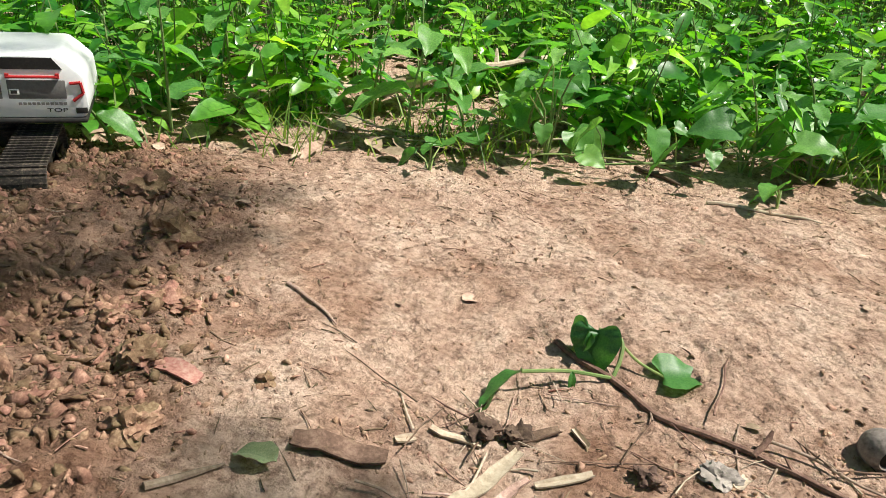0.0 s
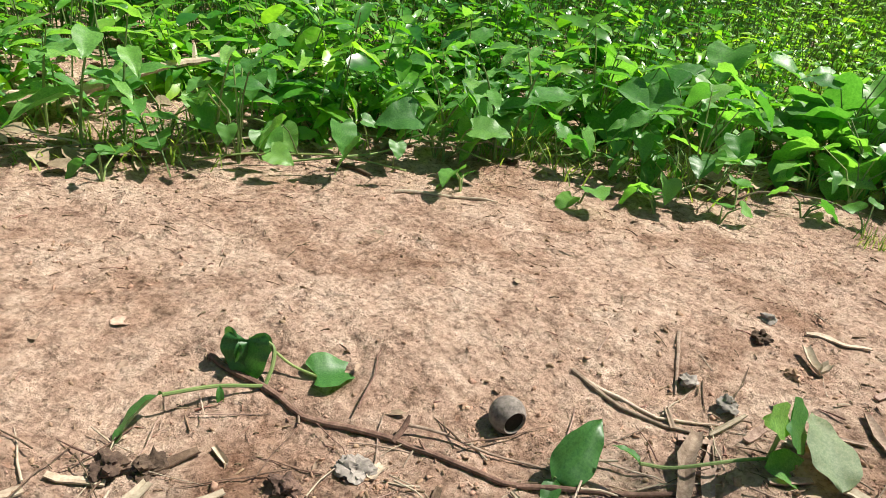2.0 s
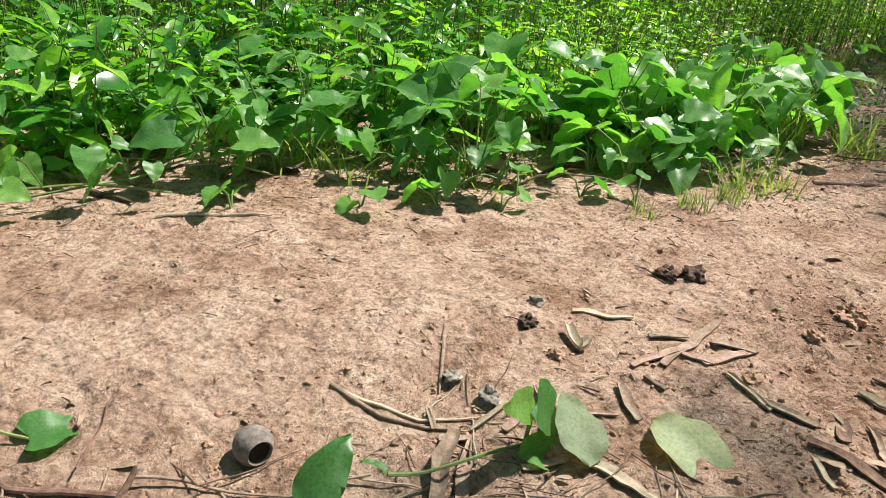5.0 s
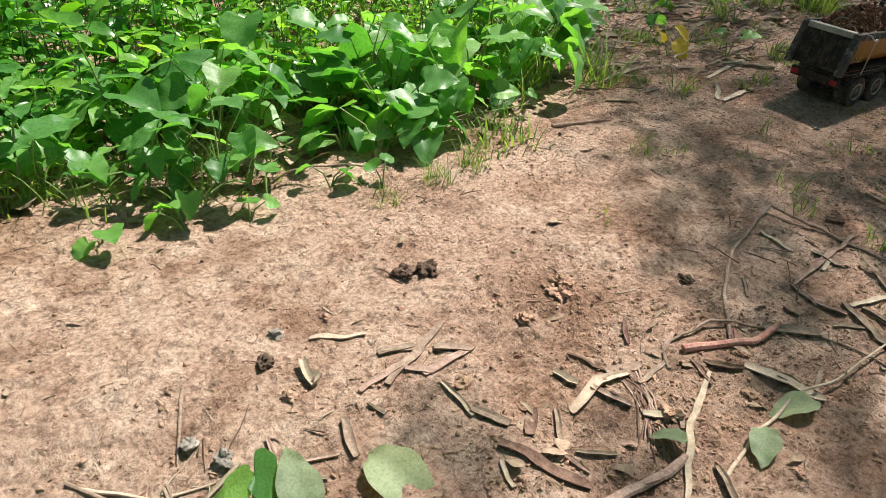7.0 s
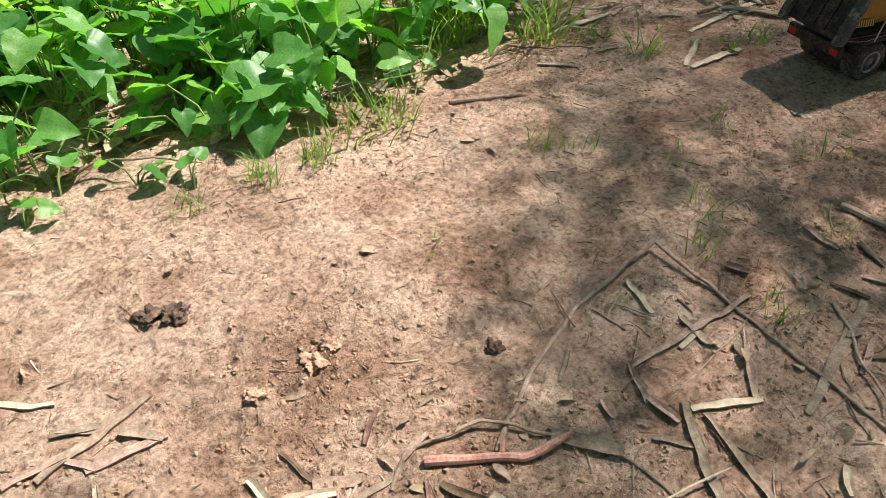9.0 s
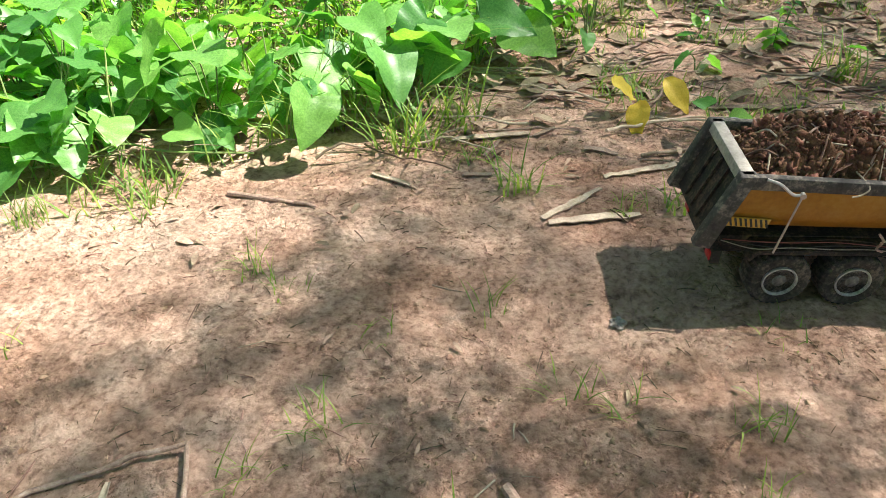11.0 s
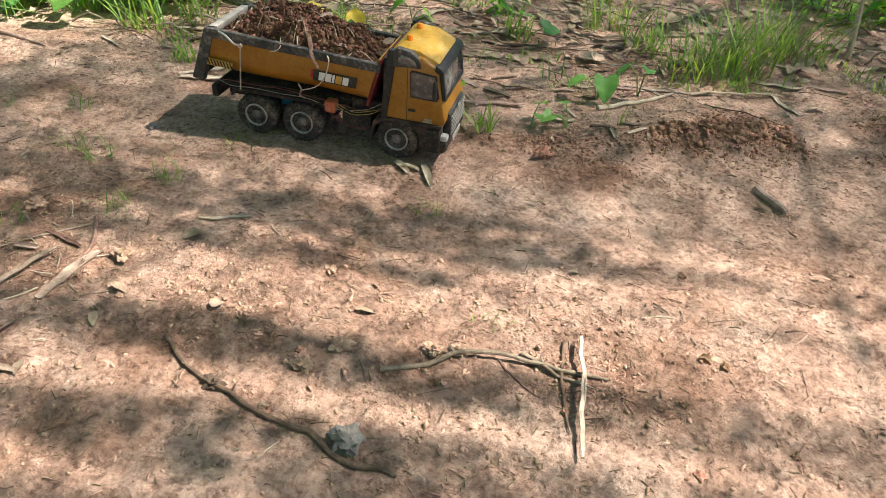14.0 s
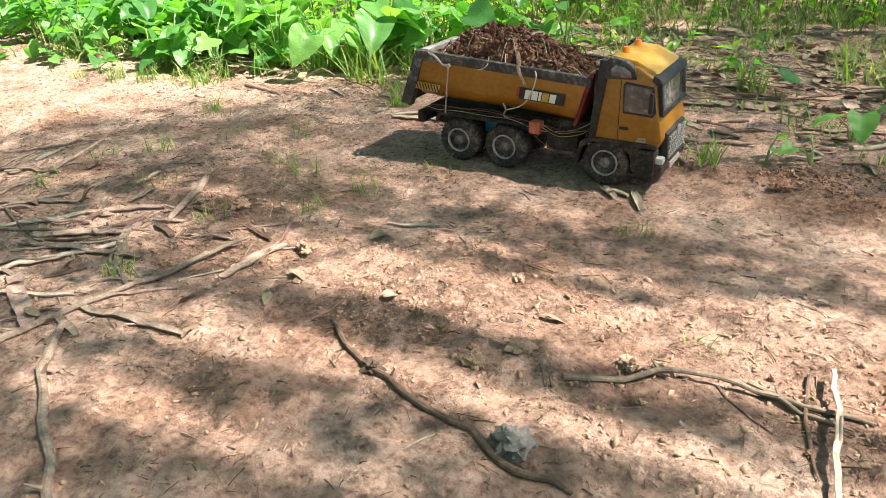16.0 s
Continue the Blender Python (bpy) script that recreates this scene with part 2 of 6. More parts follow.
RIM = material("rim_metal", [(0.16, 0.15, 0.14), (0.40, 0.38, 0.35), (0.58, 0.54, 0.48)], 0.45, 35, 200, 0.2, 0.0006, metal=0.35)
RIMDISH = material("dull_rim_dish", [(0.05, 0.046, 0.042), (0.15, 0.14, 0.13), (0.30, 0.27, 0.24)], 0.55, 45, 220, 0.25, 0.0006, metal=0.3)
STEEL = material("steel", [(0.3, 0.28, 0.26), (0.45, 0.43, 0.4), (0.5, 0.45, 0.4)], 0.45, 40, 200, 0.2, 0.0006, metal=0.7)
RED = material("red_plastic", [(0.35, 0.02, 0.025), (0.5, 0.03, 0.03)], 0.5, 30, 160, 0.1)
DARKRED = material("dark_red", [(0.08, 0.012, 0.012), (0.16, 0.02, 0.02), (0.2, 0.07, 0.05)], 0.7, 30, 160, 0.3)
ORANGE = material("orange_plastic", [(0.8, 0.2, 0.01), (0.9, 0.28, 0.02)], 0.3, 30, 160, 0.05)
RUSTRED = material("muddy_red", [(0.3, 0.06, 0.03), (0.45, 0.12, 0.06), (0.5, 0.2, 0.11)], 0.7, 40, 200, 0.4)
WIRE_RED = material("wire_red", [(0.14, 0.035, 0.03), (0.36, 0.1, 0.09)], 0.5, 60, 200, 0.1)
WIRE_YELLOW = material("wire_yellow", [(0.3, 0.2, 0.05), (0.52, 0.38, 0.14)], 0.5, 60, 200, 0.1)
WIRE_WHITE = material("wire_white", [(0.2, 0.15, 0.12), (0.45, 0.38, 0.32)], 0.5, 60, 200, 0.1)
TEAL = material("teal_motor", [(0.02, 0.16, 0.2), (0.04, 0.25, 0.3)], 0.5, 50, 200, 0.1)
WHITE = material("white_plastic", [(0.66, 0.67, 0.68), (0.76, 0.77, 0.78), (0.82, 0.82, 0.82)], 0.38, 12, 120, 0.06, 0.0005, spec=0.5)
PRINT = material("white_print", [(0.7, 0.68, 0.62), (0.8, 0.78, 0.74)], 0.6, 60, 200, 0.0)
GREY = material("grey_panel", [(0.12, 0.115, 0.11), (0.18, 0.175, 0.17)], 0.6, 160, 400, 0.3, 0.0006)
LAMP = material("lamp_lens", [(0.26, 0.25, 0.24), (0.55, 0.54, 0.52)], 0.15, 30, 120, 0.1, spec=0.6)


def glass_material():
    """Dusty smoked window."""
    m = material("dusty_window", [(0.03, 0.032, 0.035), (0.08, 0.08, 0.08), (0.26, 0.25, 0.23)], 0.14, 16, 90, 0.05, 0.0004, spec=0.7, coat=0.4)
    return m


GLASS = glass_material()


# ---- mesh helpers ----
class Shape:
    """Gathers points and faces of one mesh."""

    def __init__(self):
        self.v, self.f = [], []

    def add(self, verts, faces, m=None):
        k = len(self.v)
        self.v += [tuple(m @ Vector(p)) for p in verts] if m else [tuple(p) for p in verts]
        self.f += [tuple(i + k for i in face) for face in faces]
        return self

    def box(self, x0, x1, y0, y1, z0, z1, bev=0.0, m=None):
        if bev <= 0:
            v = [(x, y, z) for z in (z0, z1) for y in (y0, y1) for x in (x0, x1)]
            return self.add(v, [(0, 2, 3, 1), (4, 5, 7, 6), (0, 1, 5, 4), (2, 6, 7, 3), (0, 4, 6, 2), (1, 3, 7, 5)], m)
        bm = bmesh.new()
        bmesh.ops.create_cube(bm, size=1, matrix=Matrix.Translation(((x0 + x1) / 2, (y0 + y1) / 2, (z0 + z1) / 2)) @ Matrix.Diagonal((x1 - x0, y1 - y0, z1 - z0, 1)))
        bmesh.ops.bevel(bm, geom=bm.edges[:], offset=bev, segments=2, affect="EDGES", profile=0.5)
        return self.take(bm, m)

    def take(self, bm, m=None):
        bm.verts.index_update()
        self.add([v.co[:] for v in bm.verts], [[v.index for v in f.verts] for f in bm.faces], m)
        bm.free()
        return self

    def prism(self, outline, y0, y1, bev=0.0, m=None):
        """An outline in x and z, drawn out along y, its edges rounded."""
        bm = bmesh.new()
        a = [bm.verts.new((x, y0, z)) for x, z in outline]
        face = bm.faces.new(a)
        got = bmesh.ops.extrude_face_region(bm, geom=[face])
        for e in got["geom"]:
            if isinstance(e, bmesh.types.BMVert):
                e.co.y = y1
        bmesh.ops.recalc_face_normals(bm, faces=bm.faces[:])
        if bev:
            bmesh.ops.bevel(bm, geom=bm.edges[:], offset=bev, segments=2, affect="EDGES", profile=0.5)
        return self.take(bm, m)

    def tube(self, pts, radii, n=7, flat=1.0, cap=True, m=None):
        """A tube along points; flat squeezes it in z."""
        pts = [Vector(p) for p in pts]
        if not hasattr(radii, "__len__"):
            radii = [radii] * len(pts)
        v, f = [], []
        for i, p in enumerate(pts):
            d = (pts[min(i + 1, len(pts) - 1)] - pts[max(i - 1, 0)]).normalized()
            side = d.cross(Vector((0, 0, 1)))
            side = side.normalized() if side.length > 1e-3 else Vector((1, 0, 0))
            up = side.cross(d)
            for k in range(n):
                a = 2 * math.pi * k / n
                v.append(p + side * (math.cos(a) * radii[i]) + up * (math.sin(a) * radii[i] * flat))
        for i in range(len(pts) - 1):
            for k in range(n):
                f.append((i * n + k, i * n + (k + 1) % n, (i + 1) * n + (k + 1) % n, (i + 1) * n + k))
        if cap:
            f.append(tuple(range(n))[::-1])
            f.append(tuple((len(pts) - 1) * n + k for k in range(n)))
        return self.add(v, f, m)

    def lathe(self, prof, n=28, m=None):
        """Rings of (radius, y) turned about the y axis, closed at both ends."""
        v, f = [], []
        for r, y in prof:
            for k in range(n):
                a = 2 * math.pi * k / n
                v.append((r * math.cos(a), y, r * math.sin(a)))
        for i in range(len(prof) - 1):
            for k in range(n):
                f.append((i * n + k, i * n + (k + 1) % n, (i + 1) * n + (k + 1) % n, (i + 1) * n + k))
        f.append(tuple(range(n)))
        f.append(tuple((len(prof) - 1) * n + k for k in range(n))[::-1])
        return self.add(v, f, m)

    def mesh(self, name, mat, smooth=True):
        me = bpy.data.meshes.new(name)
        me.from_pydata(self.v, [], self.f)
        me.materials.append(mat)
        if smooth:
            me.shade_smooth()
            me.set_sharp_from_angle(angle=radians(38))
        me.update()
        return me


def part(name, shape, mat, parent, label="", smooth=True, at=None):
    ob = new(name, shape.mesh(name, mat, smooth) if isinstance(shape, Shape) else shape)
    ob.parent = parent
    if at is not None:
        ob.matrix_basis = at
    return tagged(ob, label)


def thing(name, label, category, m, group=""):
    ob = new(name)
    ob.empty_display_size = 0.02
    ob.matrix_basis = m
    return tagged(ob, label, category, group)


def solid(name, shape, mat, label, category, m=None, group="", kind="", smooth=True):
    ob = new(name, shape.mesh(name, mat, smooth))
    if m is not None:
        ob.matrix_basis = m
    return tagged(ob, label, category, group, kind)


def cloud(name, verts, faces, mat, label, category, kind="stuff", smooth=False, parent=None):
    """One mesh from arrays of points and triangles."""
    me = bpy.data.meshes.new(name)
    me.vertices.add(len(verts))
    me.vertices.foreach_set("co", np.asarray(verts, np.float32).ravel())
    faces = np.asarray(faces, np.int32)
    me.loops.add(faces.size)
    me.loops.foreach_set("vertex_index", faces.ravel())
    me.polygons.add(len(faces))
    me.polygons.foreach_set("loop_start", np.arange(len(faces), dtype=np.int32) * 3)
    me.materials.append(mat)
    me.update(calc_edges=True)
    me.validate()
    if smooth:
        me.shade_smooth()
    ob = new(name, me)
    if parent:
        ob.parent = parent
    return tagged(ob, label, category, "", kind)


def smooth_line(pts, n=8):
    """A soft curve through points."""
    p = [Vector(q) for q in pts]
    p = [p[0] * 2 - p[1]] + p + [p[-1] * 2 - p[-2]]
    out = []
    for i in range(1, len(p) - 2):
        a, b, c, d = p[i - 1 : i + 3]
        for k in range(n):
            t = k / n
            out.append(0.5 * (2 * b + (c - a) * t + (2 * a - 5 * b + 4 * c - d) * t * t + (3 * b - a - 3 * c + d) * t**3))
    return out + [p[-2]]


def rotations(rng, n, tilt):
    """n turns: any heading, leaning over by about tilt (radians)."""
    h, a, b = rng.uniform(0, 2 * np.pi, n), rng.normal(0, 1, n) * tilt, rng.normal(0, 1, n) * tilt
    ch, sh, ca, sa, cb, sb = np.cos(h), np.sin(h), np.cos(a), np.sin(a), np.cos(b), np.sin(b)
    o, z = np.ones(n), np.zeros(n)
    rz = np.stack([ch, -sh, z, sh, ch, z, z, z, o], -1).reshape(n, 3, 3)
    rx = np.stack([o, z, z, z, ca, -sa, z, sa, ca], -1).reshape(n, 3, 3)
    ry = np.stack([cb, z, sb, z, o, z, -sb, z, cb], -1).reshape(n, 3, 3)
    return rz @ rx @ ry


def strew(temps, places, turns, sizes, rng):
    """Copies of small templates (points, triangles), turned, sized and placed, as arrays."""
    vs, fs, k = [], [], 0
    pick = rng.integers(0, len(temps), len(places))
    for i, (tv, tf) in enumerate(temps):
        sel = np.where(pick == i)[0]
        if not len(sel):
            continue
        v = np.einsum("nij,nkj->nki", turns[sel], tv[None] * sizes[sel][:, None, :]) + places[sel][:, None, :]
        vs.append(v.reshape(-1, 3))
        fs.append((tf[None] + (np.arange(len(sel)) * len(tv))[:, None, None] + k).reshape(-1, 3))
        k += v.shape[0] * v.shape[1]
    return np.concatenate(vs), np.concatenate(fs)


def lump_template(seed, sub=1, rough=0.35):
    bm = bmesh.new()
    bmesh.ops.create_icosphere(bm, subdivisions=sub, radius=1)
    for v in bm.verts:
        v.co *= 1 + rough * noise.noise(v.co * 1.3 + Vector((seed * 7.1, 0, 0))) * 1.6 + 0.12 * noise.noise(v.co * 3.7 + Vector((0, seed * 3.3, 0)))
    bm.verts.index_update()
    out = np.array([v.co[:] for v in bm.verts]), np.array([[v.index for v in f.verts] for f in bm.faces])
    bm.free()
    return out


def leaf_template(kind, seed=0):
    """A leaf along +y, tip drooping, folded at its midrib: points and triangles."""
    if kind == "heart":
        ws, ls, back = [0.0, 0.30, 0.46, 0.50, 0.43, 0.30, 0.15, 0.0], [0.06, -0.10, 0.02, 0.22, 0.45, 0.68, 0.87, 1.02], 0.06
    elif kind == "small":
        ws, ls, back = [0.0, 0.19, 0.2, 0.0], [0.0, 0.2, 0.5, 1.0], 0.0
    elif kind == "slim":
        ws, ls, back = [0.0, 0.11, 0.13, 0.0], [0.0, 0.2, 0.55, 1.0], 0.0
    elif kind == "lance":
        ws, ls, back = [0.0, 0.09, 0.15, 0.165, 0.13, 0.06, 0.0], [0.0, 0.1, 0.26, 0.45, 0.68, 0.88, 1.0], 0.0
    else:
        ws, ls, back = [0.0, 0.17, 0.27, 0.28, 0.2, 0.09, 0.0], [0.0, 0.1, 0.27, 0.47, 0.7, 0.88, 1.0], 0.0
    bend = 0.16 + 0.1 * (seed % 3)
    fold = 0.18 + 0.12 * ((seed * 7) % 3)
    v, f = [], []
    n = len(ws)
    for i in range(n):
        y = ls[i]
        mid = max(ls[0], y)
        wav = 0.025 * math.sin(i * 2.1 + seed)
        v.append((-ws[i], y, fold * ws[i] - bend * y * y + wav))
        v.append((0.0, mid, -bend * mid * mid))
        v.append((ws[i], y, fold * ws[i] - bend * y * y - wav))
    for i in range(n - 1):
        a, b = 3 * i, 3 * (i + 1)
        f += [(a, a + 1, b + 1), (a, b + 1, b), (a + 1, a + 2, b + 2), (a + 1, b + 2, b + 1)]
    # drop triangles with no area at the two ends
    tv = np.array(v)
    tf = np.array([t for t in f if np.linalg.norm(np.cross(tv[t[1]] - tv[t[0]], tv[t[2]] - tv[t[0]])) > 1e-6])
    return tv, tf


def leaf_mesh(kind, seed, mat):
    """A single leaf with a smooth outline, a sunken midrib and ribs to the sides."""
    tv, _ = leaf_template(kind, seed)
    rows = [smooth_line(tv[c::3].tolist(), 3) for c in range(3)]
    n, v, f = len(rows[0]), [], []
    for i in range(n):
        left, mid, right = rows[0][i], rows[1][i], rows[2][i]
        for u in (-1.0, -0.66, -0.33, 0.0, 0.33, 0.66, 1.0):
            p = mid.lerp(left if u < 0 else right, abs(u))
            wide = (left - right).length
            rib = math.sin((i * 0.33 - abs(u) * 1.2) * 2 * math.pi) * 0.018 * wide * abs(u) * (1.2 - abs(u))
            arch = 0.012 * wide * math.sin(math.pi * abs(u)) + 0.02 * math.sin(i * 1.3 + seed + 2 * u) * abs(u)
            v.append(p + Vector((0, 0, rib + arch)))
    for i in range(n - 1):
        for c in range(6):
            a, b = i * 7 + c, (i + 1) * 7 + c
            f.append((a, a + 1, b + 1, b))
    me = bpy.data.meshes.new("leaf")
    me.from_pydata([tuple(p) for p in v], [], f)
    me.materials.append(mat)
    me.validate()
    me.shade_smooth()
    return me


# ---- the ground ----
EDGE_X = [-4, -0.85, -0.55, -0.2, 0.1, 0.35, 0.6, 0.9, 1.2, 1.35, 1.6, 1.85, 2.1, 2.4, 2.8, 3.2, 3.6, 4.2, 8]
EDGE_Y = [0.0, 0.14, 0.28, 0.40, 0.49, 0.49, 0.40, 0.40, 0.38, 0.38, 0.46, 0.50, 0.58, 0.64, 0.62, 0.60, 0.80, 1.0, 1.4]


def edge(x):
    """Where the plants begin, beside the track."""
    return float(np.interp(x, EDGE_X, EDGE_Y))


def sstep(a, b, x):
    t = min(1, max(0, (x - a) / (b - a)))
    return t * t * (3 - 2 * t)


def ridge(x, y):
    """The ragged row of turned earth at the track's end, 0 to 1."""
    line = float(np.interp(x, [2.9, 3.2, 3.4, 3.65, 3.9, 4.1], [0.13, 0.17, 0.34, 0.34, 0.52, 0.66]))
    wide = float(np.interp(x, [2.85, 3.0, 3.3, 3.7, 4.2], [0.02, 0.05, 0.13, 0.10, 0.14]))
    if x < 2.85 or abs(y - line) > 0.4:
        return 0.0
    g = math.exp(-(((y - line) / wide) ** 2))
    return g * min(1.0, max(0.0, 0.55 + 1.5 * noise.noise(Vector((x * 6.0, y * 7.0, 1.5)))))


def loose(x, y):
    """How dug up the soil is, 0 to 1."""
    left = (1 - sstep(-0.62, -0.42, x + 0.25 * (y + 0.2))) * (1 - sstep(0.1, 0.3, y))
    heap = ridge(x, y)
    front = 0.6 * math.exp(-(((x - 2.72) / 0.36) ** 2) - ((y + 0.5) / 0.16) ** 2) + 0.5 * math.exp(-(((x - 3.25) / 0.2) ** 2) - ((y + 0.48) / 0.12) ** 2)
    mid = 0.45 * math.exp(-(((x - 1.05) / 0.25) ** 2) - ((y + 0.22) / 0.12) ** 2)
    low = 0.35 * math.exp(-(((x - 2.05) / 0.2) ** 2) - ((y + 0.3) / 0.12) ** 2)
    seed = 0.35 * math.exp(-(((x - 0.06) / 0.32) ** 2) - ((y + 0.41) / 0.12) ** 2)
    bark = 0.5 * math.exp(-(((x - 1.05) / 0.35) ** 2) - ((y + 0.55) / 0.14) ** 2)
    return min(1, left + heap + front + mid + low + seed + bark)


def height(x, y):
    p = Vector((x, y, 0))
    h = 0.010 * noise.noise(p * 2.1) + 0.005 * noise.noise(p * 6.3 + Vector((3, 1, 0))) + 0.0045 * noise.noise(p * 19) + 0.0034 * noise.noise(p * 44)
    crust = max(0.0, noise.noise(p * 5.1 + Vector((7, 2, 0))) + 0.35)
    h += crust * (0.0030 * noise.noise(p * 78) + 0.0018 * noise.noise(p * 150))
    lo = loose(x, y)
    if lo > 0.02:
        h += lo * (0.012 * noise.noise(p * 15 + Vector((9, 0, 0))) + 0.010 * noise.noise(p * 38) + 0.008)
    h += 0.014 * ridge(x, y)
    # the shoulder of the track falls away a little towards the near side
    h -= 0.036 * sstep(-0.42, -0.15, x) * (1 - sstep(0.35, 0.62, x)) * sstep(-0.07, -0.30, y)
    h -= 0.020 * sstep(0.78, 0.95, x) * (1 - sstep(1.45, 1.65, x)) * sstep(-0.12, -0.28, y)
    h -= 0.015 * math.exp(-(((x - 3.0) / 0.25) ** 2) - ((y + 0.47) / 0.15) ** 2)
    # the bank of earth behind the dug place
    h += 0.03 * (1 - sstep(-0.85, -0.55, x)) * (1 - sstep(-0.1, 0.2, y))
    return h


def spread(lo, hi, step, far):
    mid = np.arange(lo, hi, step)
    out = step * 1.3 ** np.arange(1, 80)
    out = np.cumsum(out)
    out = out[out < far]
    return np.concatenate([lo - out[::-1], mid, mid[-1] + out])


def build_ground():
    xs, ys = spread(-1.0, 3.9, 0.0062, 900), spread(-0.95, 0.75, 0.0062, 900)
    nx, ny = len(xs), len(ys)
    v = np.array([(x, y, height(x, y) if abs(x) < 12 and abs(y) < 12 else 0.0) for y in ys for x in xs])
    i = (np.arange(ny - 1)[:, None] * nx + np.arange(nx - 1)[None]).ravel()
    f = np.concatenate([np.stack([i, i + 1, i + nx + 1], 1), np.stack([i, i + nx + 1, i + nx], 1)])
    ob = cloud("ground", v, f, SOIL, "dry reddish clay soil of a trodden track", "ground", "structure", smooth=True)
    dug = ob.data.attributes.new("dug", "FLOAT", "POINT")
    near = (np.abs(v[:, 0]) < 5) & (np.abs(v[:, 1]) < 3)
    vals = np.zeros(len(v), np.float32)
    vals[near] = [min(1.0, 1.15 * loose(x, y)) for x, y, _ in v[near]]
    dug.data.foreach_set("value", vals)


build_ground()


def on(x, y, dz=0.0):
    return Vector((x, y, height(x, y) + dz))


# ---- loose crumbs of soil ----
def build_crumbs():
    rng = np.random.default_rng(4)
    temps = [lump_template(s, 1, 0.7) for s in range(10)]
    pts, size = [], []
    while len(pts) < 42000:
        x, y = rng.uniform(-1.0, 3.9), rng.uniform(-0.95, 0.7)
        w = 0.04 + 0.10 * max(0, noise.noise(Vector((x * 2.2, y * 3.5, 5)))) * 4 + 0.9 * loose(x, y)
        if y < -0.28 and 0.0 < x < 2.3:
            w += 0.15
        if rng.random() < w * (0.35 + 0.65 * (noise.noise(Vector((x * 5, y * 5, 2))) > -0.05)):
            s = 0.0008 + 0.0032 * rng.random() ** 3.5 + loose(x, y) * (0.0075 if x < -0.3 or y > 0.1 else 0.003) * rng.random() ** 6
            pts.append((x, y, height(x, y) + s * 0.1))
            size.append(s)
    pts, size = np.array(pts), np.array(size)
    dug = np.array([x < 0 and loose(x, y) > 0.3 for x, y, _ in pts])
    red = np.array([x > 2.85 and y > 0.0 and loose(x, y) > 0.25 for x, y, _ in pts])
    for sel, mat, lab, nm in ((~dug & ~red, CLOD, "loose crumbs and grains of dry reddish soil", "soil_crumbs"), (dug, DUG, "dark crumbs of freshly dug soil", "dug_crumbs"), (red, DARK_CLOD, "dark red crumbs of moist soil", "red_crumbs")):
        s = size[sel][:, None] * rng.uniform(0.4, 1.6, (sel.sum(), 3)) * np.array((1.0, 1.0, 0.6))
        v, f = strew(temps, pts[sel], rotations(rng, int(sel.sum()), 0.9), s, rng)
        cloud(nm, v, f, mat, lab, "soil crumbs")


build_crumbs()


def clod(x, y, r, seed, mat=None, label="rough clod of dry reddish earth on the track", name="clod", flat=0.7):
    sh = Shape()
    tv, tf = lump_template(seed, 4 if r > 0.011 else 3, 0.5)
    for p in tv:
        q = Vector(p)
        k = 1 + 0.30 * noise.noise(q * 2.6 + Vector((seed, 0, 0))) + 0.20 * noise.noise(q * 5.5 + Vector((seed, 2, 0))) + 0.07 * noise.noise(q * 13 + Vector((seed, 4, 0)))
        sh.v.append((q.x * r * k, q.y * r * k, q.z * r * k * flat))
    sh.f = [tuple(t) for t in tf.tolist()]
    z = height(x, y) + r * flat * 0.3
    return solid(name, sh, mat or CLOD, label, "clod" if mat is not STONE else "stone", pose(x, y, z, 0, 0, seed * 47), group="clods on the track", smooth=True)


def build_clods():
    rng = random.Random(8)
    k = 0
    for i in range(150):
        for _ in range(60):
            x, y = rng.uniform(-0.98, 3.85), rng.uniform(-0.8, 0.6)
            if rng.random() < loose(x, y) ** 1.3:
                break
        if 2.25 < x < 2.85 and -0.03 < y < 0.22:
            continue
        r = 0.005 + 0.012 * rng.random() ** 3.2
        clod(x, y, r, i + 3, DUG if x < 0 else DARK_CLOD if rng.random() < 0.25 or x > 3.1 else CLOD)
        k += 1
    # clods that stand out
    for x, y, r in ((-0.62, -0.12, 0.035), (-0.70, -0.02, 0.03), (-0.56, -0.25, 0.022), (-0.52, -0.36, 0.02), (-0.48, -0.45, 0.019), (0.60, -0.2, 0.010), (0.82, -0.31, 0.012), (2.55, 0.43, 0.02), (0.545, -0.33, 0.011), (1.0, -0.235, 0.013), (1.09, -0.22, 0.015), (1.12, -0.2, 0.012)):
        clod(x, y, r, int(x * 100) + 200, DUG if x < 0 else CLOD)
    for x, y, r in ((0.898, -0.03, 0.017), (0.935, -0.048, 0.018), (0.60, -0.12, 0.012), (1.335, -0.295, 0.012), (-0.18, -0.33, 0.016), (-0.145, -0.325, 0.014), (2.66, -0.66, 0.012), (-0.02, -0.35, 0.012)):
        clod(x, y, r, int(x * 90) + 400, CHAR, "dark hollowed clod of earth on the track")
    for x, y, r, z in ((2.857, -0.703, 0.019, 0), (0.46, -0.2, 0.011, 0), (0.05, -0.33, 0.016, 0), (0.49, -0.245, 0.012, 0), (0.64, -0.07, 0.010, 0), (2.2, -0.02, 0.010, 0)):
        clod(x, y, r, int(x * 80) + 700, STONE, "small grey stone lying on the soil", "stone")


build_clods()


